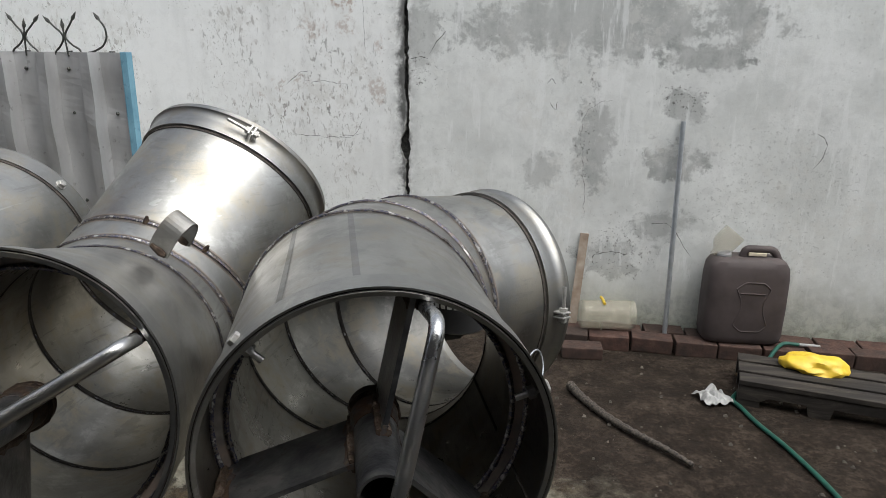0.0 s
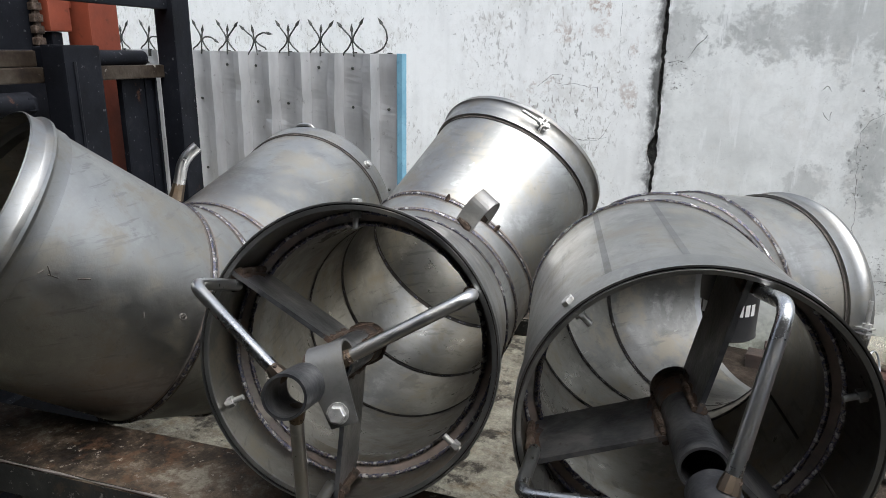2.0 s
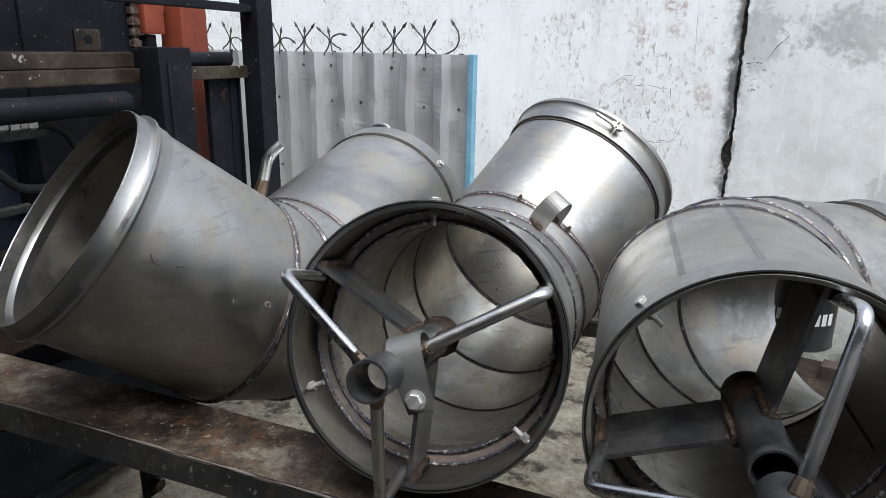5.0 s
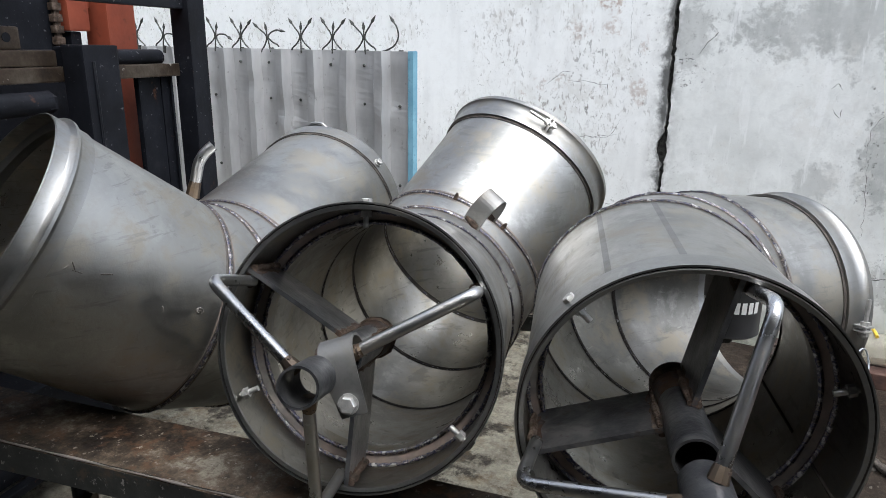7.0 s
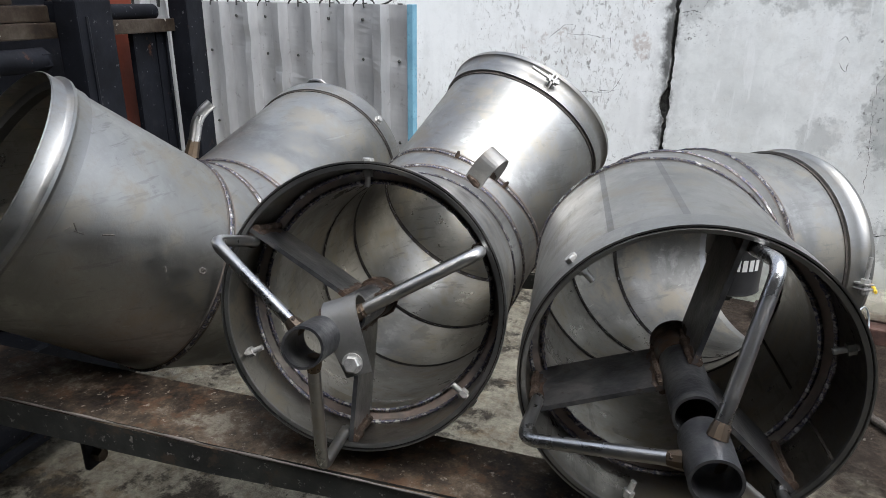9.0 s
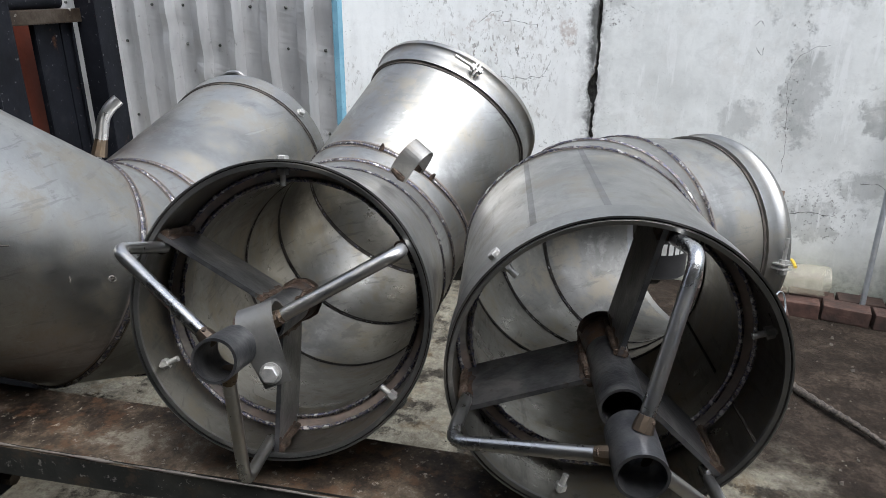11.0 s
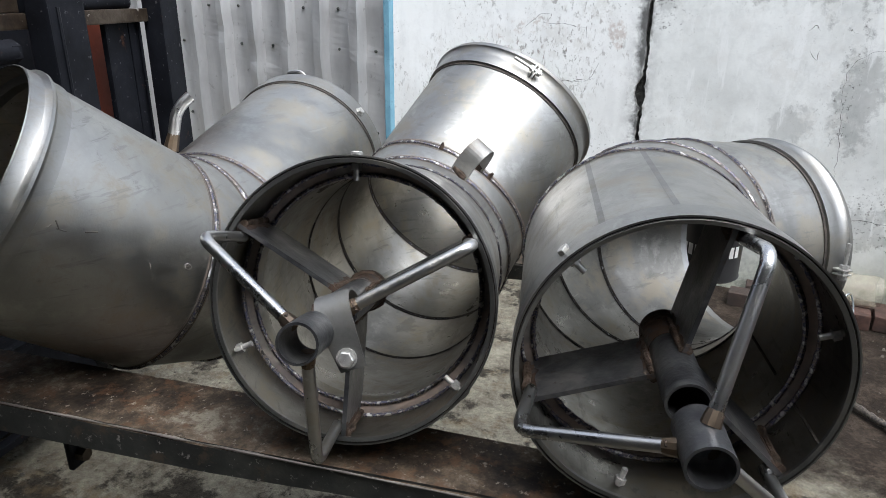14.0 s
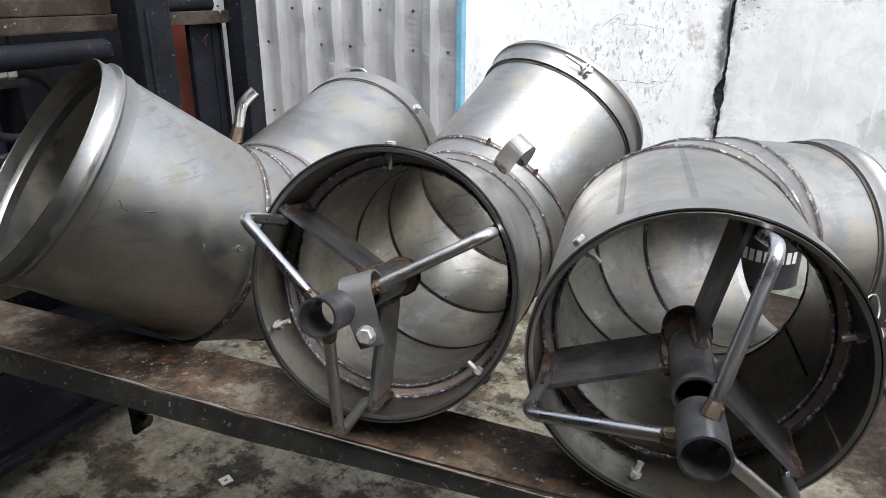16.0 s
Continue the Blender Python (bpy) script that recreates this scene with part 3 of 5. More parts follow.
def fence():
    th = empty("sheet_fence", pose(0, FENCE_Y, 0), label="grey corrugated metal sheet fence with dents and a light blue post", category="fence")
    for n0, n1 in ((0, 6), (6, 12)):
        bm = bmesh.new()
        xs = []
        for k in range(n0, n1):
            x = -1.545 - k * 0.205
            xs += [(x, 0), (x - 0.112, 0), (x - 0.126, -0.056), (x - 0.172, -0.050)]
        xs.append((-1.545 - n1 * 0.205 + (0.0 if n1 == 12 else -0.004), 0))
        off = 0.0 if n0 == 0 else 0.006
        zs = [0.03 + k * 0.0283 for k in range(51)]
        grid = []
        for x, y in xs:
            row = []
            for z in zs:
                d = 0.008 * noise.noise((x * 4, z * 3, 2)) + 0.006 * noise.noise((x * 13, z * 9, 5))
                for hx, hz, hr in DENTS:
                    d += 0.009 * math.exp(-((x - hx) ** 2 + (z - hz) ** 2) / hr ** 2)
                row.append(bm.verts.new((x + 0.006 * noise.noise((x * 3, z * 4, 8)), y + d + off, z)))
            grid.append(row)
        for a, b in zip(grid, grid[1:]):
            for i in range(len(zs) - 1):
                bm.faces.new((a[i], b[i], b[i + 1], a[i + 1]))
        ob = part("corrugated_sheet", bm, SHEET, th)
        sol = ob.modifiers.new("thickness", "SOLIDIFY")
        sol.thickness, sol.offset = 0.0015, 0
    part("post", box(-1.545, -1.515, -0.02, 0.02, 0, FENCE_TOP + 0.002, 0.003), CYAN, th, "light blue painted steel post")
    part("rail", box(-4.1, -1.55, 0.012, 0.037, FENCE_TOP - 0.085, FENCE_TOP - 0.045, 0.002), IRON, th)
    for i in range(13):
        for z in (1.375, 1.19, 0.8):
            if (i * 7 + int(z * 10)) % 3 != 1:
                x = -1.60 - i * 0.205
                part("screw", lathe(Vector((x, -0.004, z)), frame_to((0, -1, 0)), [(0.008, -0.004), (0.008, 0.002), (0.004, 0.006), (0.0003, 0.006), (0.0003, -0.004)], 6), IRON, th)
    return th


def leaf_tip(p, d, bm, s=0.013):
    """A small forged leaf at the end of an arm."""
    rot, p = frame_to(d), Vector(p)
    lathe(p, rot, [(0.002, -0.004), (s * 0.45, 0.006), (s * 0.5, 0.012), (s * 0.25, 0.024), (0.0006, 0.034)], 6, False, bm)


def spike(x, lean, kind):
    th = empty("fence_spike", pose(x, FENCE_Y, FENCE_TOP, 0, lean, 0) @ Matrix.Scale(1.20, 4), label="dark wrought-iron crescent spike with leaf-shaped tips", category="fence spike", group="spikes on the fence")
    sides = {"both": (-1, 1), "left": (-1,), "low": (-1, 1)}[kind]
    for s in sides:
        low = kind == "low" and s > 0
        pts = spline([(0.052 * s, 0, -0.004), (0.046 * s, 0, 0.006), (0.024 * s, 0, 0.022), (0.0055 * s, 0, 0.046)] + ([(0.020 * s, 0, 0.062), (0.055 * s, 0, 0.066), (0.075 * s, 0, 0.060)] if low else [(0.010 * s, 0, 0.066), (0.030 * s, 0, 0.088), (0.044 * s, 0, 0.104)]), 5)
        if kind == "left":
            pts = spline([(0.085 * s, 0, -0.002), (0.060 * s, 0, 0.004), (0.026 * s, 0, 0.022), (0.008 * s, 0, 0.052), (0.012 * s, 0, 0.085), (0.028 * s, 0, 0.108)], 5)
        bm = tube(pts, 0.0036, 6)
        leaf_tip(pts[-1], pts[-1] - pts[-3], bm)
        part("arm", bm, IRON, th, smooth=True)
    if kind != "left":
        bm = tube([(0, 0, -0.015), (0, 0, 0.05), (0.002, 0, 0.082)], 0.0032, 6)
        leaf_tip((0.002, 0, 0.080), (0.05, 0, 1), bm, 0.013)
        part("stem", bm, IRON, th, smooth=True)
    part("foot", box(-0.010, 0.010, 0.006, 0.012, -0.03, 0.004), IRON, th)


fence()
for i, (x, lean, kind) in enumerate([(-1.60, 0, "left"), (-1.80, -6, "both"), (-2.00, 3, "both"), (-2.20, 0, "both"), (-2.41, -14, "low"), (-2.62, 4, "both"), (-2.81, 8, "low"), (-3.23, 8, "low"), (-3.45, -4, "both"), (-3.66, 2, "both")]):
    spike(x, lean, kind)

# ---- elbows ----


SEAM = []


def bent_duct(name, P, d1, d2, L1, L2, R, label, RC=0.25, marks=()):
    """A segmented duct elbow: two straight ends and two gores, with welded seams. Returns the thing, the front centre and the inward axis."""
    P, d1, d2 = Vector(P), Vector(d1).normalized(), Vector(d2).normalized()
    bend = d1.angle(d2)
    ax = d1.cross(d2).normalized()
    dirs = [Matrix.Rotation(bend * k / 3, 3, ax) @ d1 for k in range(4)]
    T, t6 = RC * math.tan(bend / 2), RC * math.tan(bend / 6)
    V = [P - d1 * T + d1 * t6]
    V += [V[0] + dirs[1] * 2 * t6]
    V += [V[1] + dirs[2] * 2 * t6]
    c0, c1 = P - d1 * L1, P + d2 * L2
    N = 88
    rot = frame_to(d1)
    th = empty(name, label=label, category="duct elbow", group="duct elbows on the forks")

    def run(r):
        """Rings of a duct of radius r at the front, at both sides of each seam, and at the rear."""
        ring = circle(c0, rot, r, 0, N)
        out = [ring]
        for i, (v, d) in enumerate(zip(V + [c1], dirs)):
            nrm = (dirs[i] + dirs[i + 1]).normalized() if i < 3 else d2
            ring = [p + d * ((v - p).dot(nrm) / d.dot(nrm)) for p in ring]
            out.append(ring)
        return out

    def slide(ring, d, s):
        return [p + d * s for p in ring]

    t = 0.003
    o, n_ = run(R), run(R - t)
    mids = lambda a, b, k: [p.lerp(q, k) for p, q in zip(a, b)]
    for i, nm in enumerate(("front_section", "gore", "gore", "rear_section")):
        a, b = o[i], o[i + 1]
        part(nm, shell([a, mids(a, b, 0.33), mids(a, b, 0.67), b]  # outside
                       , False), STEEL, th, smooth=True)
        # inner face, its shade painted in by the darker sheet
        part(nm + "_lining", shell([n_[i], mids(n_[i], n_[i + 1], 0.5), n_[i + 1]], False), STEEL_IN_SHADED, th, smooth=True)
    ot, it = run(R + 0.0006), run(R - t - 0.0006)
    for i in (1, 2, 3):
        da, db = dirs[i - 1], dirs[i]
        part("weld_tint", shell([slide(ot[i], da, -0.009), ot[i], slide(ot[i], db, 0.009)], False), TINT, th, smooth=True)
        # dark strip under the bead that paints a shadow line on each side
        sh = run(R + 0.0010)[i]
        part("seam_border", shell([slide(sh, da, -0.0062), sh, slide(sh, db, 0.0062)], False), SOOT_SHADE, th, smooth=True)
        part("inside_oxide", shell([slide(it[i], da, -0.005), it[i], slide(it[i], db, 0.005)], False), SOOT_SHADE, th, smooth=True)
        ring = [p + Vector((noise.noise(p * 90), noise.noise(p * 90 + Vector((5, 0, 0))), noise.noise(p * 90 + Vector((0, 5, 0))))) * 0.0012 for p in o[i]]
        dense = []
        for p, q in zip(ring, ring[1:] + ring[:1]):
            dense += [p, p.lerp(q, 0.5)]
        rad = [0.0040 + 0.0015 * noise.noise(p * 160) for p in dense]
        part("weld_bead", tube(dense, 0.003, 6, closed=True, radii=rad), BEAD, th, smooth=True)
    # lengthwise seam inside and out
    part("long_seam", tube([n_[0][50], n_[1][50]], 0.0022, 6), SOOT_SHADE, th, smooth=True)
    for ang in marks:
        turn = lambda g, r_: rot @ Vector((r_ * math.cos(g), r_ * math.sin(g), 0))
        near, far = [], []
        for g in (radians(ang) - 0.022, radians(ang) - 0.008, radians(ang) + 0.008, radians(ang) + 0.022):
            k = (g / math.tau * N) % N
            e = o[1][int(k)].lerp(o[1][(int(k) + 1) % N], k % 1)
            near.append(c0 + turn(g, R + 0.0004) + d1 * 0.05)
            far.append(e + turn(g, 0.0004) - d1 * 0.012)
        bm = bmesh.new()
        va, vb = [bm.verts.new(p) for p in near], [bm.verts.new(p) for p in far]
        for k in range(3):
            bm.faces.new((va[k], va[k + 1], vb[k + 1], vb[k]))
        part("ground_seam", bm, STEEL_DULL, th, "dull dark lengthwise strip", smooth=True)
    SEAM[:] = o
    rr = frame_to(d2)
    return th, c0, d1, rot, c1, rr


def clamp_band(th, c1, rr, R, ang, out=0.0):
    """A tightening band with a rolled edge at a duct's end, closed by a bolt through two ears."""
    w = 0.052
    band = part("clamp_band", lathe(c1, rr, [(R + 0.001, -w), (R + 0.006, -w), (R + 0.007, -w * 0.62), (R + 0.005, -w * 0.5), (R + 0.009, -w * 0.25), (R + 0.012, -0.010), (R + 0.010, 0.0), (R + 0.004, 0.003), (R - 0.004, 0.002), (R - 0.004, -0.004)], 96), STEEL_BAND, th, smooth=True)
    # dark ring along the band's edge, its shade put into the colour
    part("band_gap", lathe(c1, rr, [(R + 0.0004, -w - 0.006), (R + 0.0016, -w - 0.006), (R + 0.0016, -w), (R + 0.0004, -w)], 96), SOOT_SHADE, th)
    rad = rr @ Vector((math.cos(ang), math.sin(ang), 0))
    tan = rr @ Vector((-math.sin(ang), math.cos(ang), 0))
    axv = rr @ Vector((0, 0, 1))
    base = c1 + rad * (R + 0.008) - axv * w * 0.55
    for s in (-0.001, 0.007):
        m = Matrix.Translation(base + tan * s) @ Matrix((tan, axv, rad)).transposed().to_4x4()
        bm = box(-0.0015, 0.0015, -0.011, 0.011, -0.002, 0.019, 0.001)
        bmesh.ops.transform(bm, matrix=m, verts=bm.verts)
        part("ear", bm, NUT, band)
    p = base + rad * 0.011
    part("clamp_rod", tube([p + tan * 0.018, p - tan * 0.046], 0.0034, 10), NUT, band, smooth=True)
    for s in (0.009, -0.009):
        part("clamp_nut", lathe(p + tan * s, frame_to(tan), [(0.0075, 0), (0.0075, 0.006), (0.0003, 0.006), (0.0003, 0)], 6), NUT, band)


def rim_ring(th, c0, rot, R, spokes, tube_r, front_span, tie_at, bolts, saddle=False, bend_at=-0.066, sides=(0.014, 0.010, 0.010)):
    """The stiffened mouth of a duct with its spider: three plates to a hub tube and three bent bars to a second tube in front, all on the duct's axis."""
    X, Y, A = (rot @ Vector(v) for v in ((1, 0, 0), (0, 1, 0), (0, 0, 1)))

    def at(u, v, a):
        return c0 + X * u + Y * v + A * a

    def pol(ang, r, a):
        return at(r * math.cos(ang), r * math.sin(ang), a)

    def lumps(points, size, seed, owner):
        pts = [p + Vector((noise.noise((k * 1.9, seed, 1)), noise.noise((k * 1.9, seed, 5)), noise.noise((k * 1.9, seed, 9)))) * size * 0.35 for k, p in enumerate(points)]
        part("weld_lump", tube(pts, size, 8, radii=[size * (0.8 + 0.55 * noise.noise((k * 1.7, seed * 3, 2))) for k in range(len(pts))]), RUST, owner, smooth=True)

    mouth = part("mouth_band", lathe(c0, rot, [(R + 0.0045, -0.001), (R + 0.0045, 0.040), (R + 0.0012, 0.042), (R + 0.0012, 0.006), (R + 0.0022, -0.001)], 96), STEEL_BAND, th, smooth=True)
    # dark ring that paints the shade between band and mouth edge
    part("mouth_gap", lathe(c0, rot, [(R + 0.0003, 0.0020), (R + 0.0024, 0.0020), (R + 0.0024, 0.0035), (R + 0.0003, 0.0035)], 96), SOOT_SHADE, mouth)
    part("mouth_edge", lathe(c0, rot, [(R - 0.0055, -0.0005), (R - 0.0005, -0.0015), (R + 0.0005, 0.0005), (R - 0.0055, 0.004)], 96), STEEL_BAND, mouth, smooth=True)
    d, ri = 0.100, R - 0.0205
    part("stop_ring", lathe(c0, rot, [(R - 0.003, d - 0.006), (ri, d), (ri, d + 0.006), (R - 0.003, d + 0.006)], 96), TINT, th, "straw and brown heat-tinted inner ring", smooth=True)
    part("stop_ring_lip", lathe(c0, rot, [(ri, d), (ri, d + 0.03), (ri - 0.002, d + 0.03), (ri - 0.002, d)], 96), STEEL_IN_SHADED, th, smooth=True)
    for r, a in ((ri, d - 0.001), (R - 0.005, d - 0.008)):
        pts = [pol(k * math.tau / 200, r, a) for k in range(200)]
        part("weld_bead", tube(pts, 0.003, 6, closed=True, radii=[0.0036 + 0.0016 * noise.noise(p * 220) for p in pts]), BEAD, th, smooth=True)
    hub = part("hub_tube", lathe(c0, rot, [(tube_r, -0.060), (tube_r, 0.118), (tube_r - 0.003, 0.118), (tube_r - 0.003, -0.060)], 40), PLATE, th, smooth=True)
    f0, f1 = front_span
    fc = at(0.011, -0.012, 0) if saddle else c0
    front = part("front_tube", lathe(fc, rot, [(tube_r, f0), (tube_r, f1), (tube_r - 0.003, f1), (tube_r - 0.003, f0)], 40), PLATE, th, smooth=True)
    # disc added inside the hub to block the bright view through it
    part("hub_plug", lathe(c0, rot, [(tube_r - 0.0032, 0.012), (tube_r - 0.0032, 0.016), (0.0004, 0.016), (0.0004, 0.012)], 32), RUST, hub)
    part("burnt_collar", lathe(c0, rot, [(tube_r + 0.0008, 0.060), (tube_r + 0.0030, 0.078), (tube_r + 0.0034, 0.100), (tube_r + 0.0052, 0.117), (tube_r - 0.0005, 0.1185), (tube_r - 0.0005, 0.060)], 40), SCORCH, hub, "brown burnt collar", smooth=True)
    lumps([pol(0.3 + k * 0.5, tube_r + 0.003, 0.100) for k in range(13)], 0.0062, 3, hub)
    if saddle:
        # strap bent round the end of one tie bar, with a bolted leg; it joins the front tube to the hub
        e1, e2 = X * -0.94 + Y * 0.34, X * 0.34 + Y * 0.94
        mid = at(0.008, -0.004, -0.102)
        prof = [(math.cos(radians(q)) * 0.025, math.sin(radians(q)) * 0.025) for q in range(-100, 95, 15)] + [(-0.012, 0.0255), (-0.028, 0.0250), (-0.044, 0.0240), (-0.061, 0.0230)]
        bm = bmesh.new()
        rows = []
        for k, (up, out) in enumerate(prof):
            if k < 13:
                n2 = Vector((up, out)).normalized()
            else:
                n2 = Vector((0, 1))
            low = max(0, -up) / 0.061
            s0, s1 = 0.001 + 0.008 * low, 0.043 - 0.003 * low
            rows.append([bm.verts.new(mid + e1 * s_ + e2 * (up + n2.x * g) - A * (out + n2.y * g)) for s_, g in ((s0, 0), (s1, 0), (s1, 0.003), (s0, 0.003))])
        for ra, rb in zip(rows, rows[1:]):
            for k in range(4):
                bm.faces.new((ra[k], ra[(k + 1) % 4], rb[(k + 1) % 4], rb[k]))
        bm.faces.new(rows[0]), bm.faces.new(rows[-1][::-1])
        strap = part("strap", bm, SADDLE, th, "dull grey bent steel strap", smooth=True)
        bolt(strap, mid + e1 * 0.0216 - e2 * 0.046 - A * 0.0275, -A, 0.0098, 0.034)
        lumps([mid + e1 * 0.0 + e2 * (0.02 * math.cos(q * 0.6)) - A * (0.012 + 0.012 * math.sin(q * 0.6)) for q in range(6)], 0.0045, 8, strap)
    for j, ang in enumerate(spokes):
        n = rot @ Vector((-math.sin(ang), math.cos(ang), 0))
        rd = rot @ Vector((math.cos(ang), math.sin(ang), 0))
        m = Matrix.Translation(c0) @ Matrix((rd, n, A)).transposed().to_4x4()
        bm = bmesh.new()
        prof = [(tube_r - 0.001, 0.010), (R - 0.004, 0.006), (R - 0.004, 0.086), (R - 0.024, 0.104), (tube_r - 0.001, 0.104)]
        lo, hi = [bm.verts.new((r_, -0.003, a_)) for r_, a_ in prof], [bm.verts.new((r_, 0.003, a_)) for r_, a_ in prof]
        bm.faces.new(lo), bm.faces.new(hi[::-1])
        for i in range(5):
            bm.faces.new((lo[i], hi[i], hi[(i + 1) % 5], lo[(i + 1) % 5]))
        bmesh.ops.transform(bm, matrix=m, verts=bm.verts)
        sp = part("spoke_plate", bm, PLATE, th)
        for r0, r1 in ((R - 0.0045, R - 0.020), (tube_r + 0.001, tube_r + 0.011)):
            bm = bmesh.new()
            va = [[bm.verts.new((r0 if e == 0 else r1 + 0.007 * noise.noise((k * 0.9, j * 4.0 + r0 * 30, 3)), h, 0.0085 + k * 0.0085 if r0 < 0.1 else 0.0065 + k * 0.0080)) for h in (-0.0034, 0.0034)] for k in range(11) for e in (0, 1)]
            for k in range(10):
                a0, b0, a1, b1 = va[2 * k], va[2 * k + 1], va[2 * k + 2], va[2 * k + 3]
                for h in (0, 1):
                    bm.faces.new((a0[h], b0[h], b1[h], a1[h]))
                bm.faces.new((b0[0], b0[1], b1[1], b1[0]))
            bm.faces.new((va[0][0], va[0][1], va[1][1], va[1][0]))
            bmesh.ops.transform(bm, matrix=m, verts=bm.verts)
            part("scorched_end", bm, SCORCH, sp, "brown heat-scorched plate end")
        for q, size in ((R - 0.009, 0.0064), (tube_r + 0.003, 0.0050)):
            for side in (-1, 1):
                lumps([m @ Vector((q, 0.0045 * side, 0.010 + k * 0.0105)) for k in range(9)], size, j * 3 + side + q * 9, sp)
        if saddle and j == 1:
            end = at(-0.020, 0.011, -0.100)
        else:
            end = fc + rd * (tube_r - 0.001) + A * tie_at
        ends = [m @ Vector((R - 0.017, sides[j], 0.016)), m @ Vector((R - 0.003, sides[j], bend_at)), end]
        part("tie_bar", tube(rounded(ends, 0.020), 0.0076, 14), STEEL_ROD, th, smooth=True)
        dirn = (ends[1] - end).normalized()
        part("tie_weld", tube([end - dirn * 0.002, end + dirn * 0.007, end + dirn * 0.014], 0.0095, 10, radii=[0.0105, 0.0094, 0.0078]), BURN, th, smooth=True)
        lumps([end + dirn * 0.010 + n * 0.007 * math.cos(q) + A * -0.007 * math.sin(q) for q in (0.2, 0.9, 1.6, 2.3, 3.0)], 0.0032, j + 20, th)
        lumps([ends[0] + A * (0.008 - 0.005 * k) - n * 0.006 for k in range(4)], 0.0050, j + 30, th)
    for ang in bolts:
        rd = rot @ Vector((math.cos(ang), math.sin(ang), 0))
        bolt(th, c0 + rd * (R + 0.0006) + A * 0.026, rd, 0.0078, 0.030)


def deg(*v):
    return [radians(a) for a in v]


# frame_to() lays x to the left of the axis, so angles seen from the mouth are mirrored here
MID = dict(P=(-0.4734, 0.912, 0.9475), d1=(-0.3346, 0.9030, -0.2694), d2=(0.1757, 0.7803, 0.6003), L1=0.5324, L2=0.441, R=0.1895, RC=0.315)
th, c0, ax1, rot, c1, rr = bent_duct("duct_elbow", label="stainless steel duct elbow with strap handle and welded spider", **MID)
rim_ring(th, c0, rot, 0.1895, deg(180 - 149, 180 - 30, 180 + 92), 0.0235, (-0.190, -0.126), -0.150, deg(180 - 91, 180 + 154, 180 + 38), saddle=True, bend_at=-0.083, sides=(-0.012, 0.002, 0.010))
clamp_band(th, c1, rr, 0.1895, radians(128.8))
H = Vector((-0.283, 0.837, 1.219)) - c0
Mb = Vector(MID["P"]) + (Vector(MID["d2"]) - Vector(MID["d1"])).normalized() * 0.045
Md = (Vector(MID["d1"]) + Vector(MID["d2"])).normalized()
Hr = c0 + H - Mb
Hr = (Hr - Md * Hr.dot(Md)).normalized()
Hd = (ax1 * 0.95 - Hr.cross(ax1) * 0.20)
Hd = (Hd - Hr * Hd.dot(Hr)).normalized()
Hw = Hr.cross(Hd)
base = c0 + H - Hr * 0.046 - Hd * 0.012
arch = [(-0.026, -0.002), (-0.026, 0.022), (-0.018, 0.044), (0.0, 0.054), (0.018, 0.044), (0.026, 0.022), (0.026, -0.002)]
bm = bmesh.new()
rows = []
for u, h in [(v.x, v.z) for v in spline([(a_, 0, b_) for a_, b_ in arch], 4)]:
    q = base + Hd * u + Hr * h
    k = Vector((u, h - 0.016)).normalized()
    nrm = Hd * k.x + Hr * k.y
    rows.append([bm.verts.new(q + Hw * w_ + nrm * n__) for w_, n__ in ((-0.018, 0), (0.018, 0), (0.018, 0.003), (-0.018, 0.003))])
for a_, b_ in zip(rows, rows[1:]):
    for k in range(4):
        bm.faces.new((a_[k], a_[(k + 1) % 4], b_[(k + 1) % 4], b_[k]))
strap = part("strap_handle", bm, SADDLE, th, "bent steel strap handle")
for sgn in (-1, 1):
    p_ = base + Hd * 0.028 * sgn
    part("weld_lump", tube([p_ + Hw * w_ for w_ in (-0.014, -0.005, 0.005, 0.014)], 0.005, 8, radii=[0.005, 0.0075, 0.006, 0.0045]), RUST, strap, smooth=True)
for p_ in ((-0.399, 0.939, 1.199), (-0.310, 0.968, 1.163)):
    p_ = min(SEAM[3], key=lambda v: (v - Vector(p_)).length)
    rd = (p_ - Mb).normalized()
    part("weld_spot", tube([p_ - rd * 0.003, p_ + rd * 0.006, p_ + rd * 0.013], 0.004, 8, radii=[0.0062, 0.0046, 0.0022]), RUST, th, smooth=True)

RIGHT_P = dict(P=(-0.0267, 0.9155, 1.0595), d1=(-0.3147, 0.9489, -0.0222), d2=(0.6362, 0.7623, -0.1189), L1=0.4567, L2=0.3034, R=0.1875, marks=(85, 59))
th, c0r, ax1r, rotr, c1r, rrr = bent_duct("duct_elbow", label="stainless steel duct elbow with open far end and welded spider", **RIGHT_P)
rim_ring(th, c0r, rotr, 0.1875, deg(180 - 78, 180 + 162, 180 + 43), 0.0248, (-0.168, -0.098), -0.128, deg(180 - 136, 180 - 18, 180 + 105))
clamp_band(th, c1r, rrr, 0.1875, radians(174.5))
loop = [c0r + rotr @ Vector((r_ * math.cos(radians(g)), r_ * math.sin(radians(g)), a_)) for g, r_, a_ in ((147, 0.191, 0.012), (148, 0.199, 0.022), (151, 0.203, 0.032), (155, 0.200, 0.030), (157, 0.192, 0.018))]
part("wire_loop", tube(spline(loop), 0.0009, 6), PIPE, th, "thin pale wire loop", smooth=True)

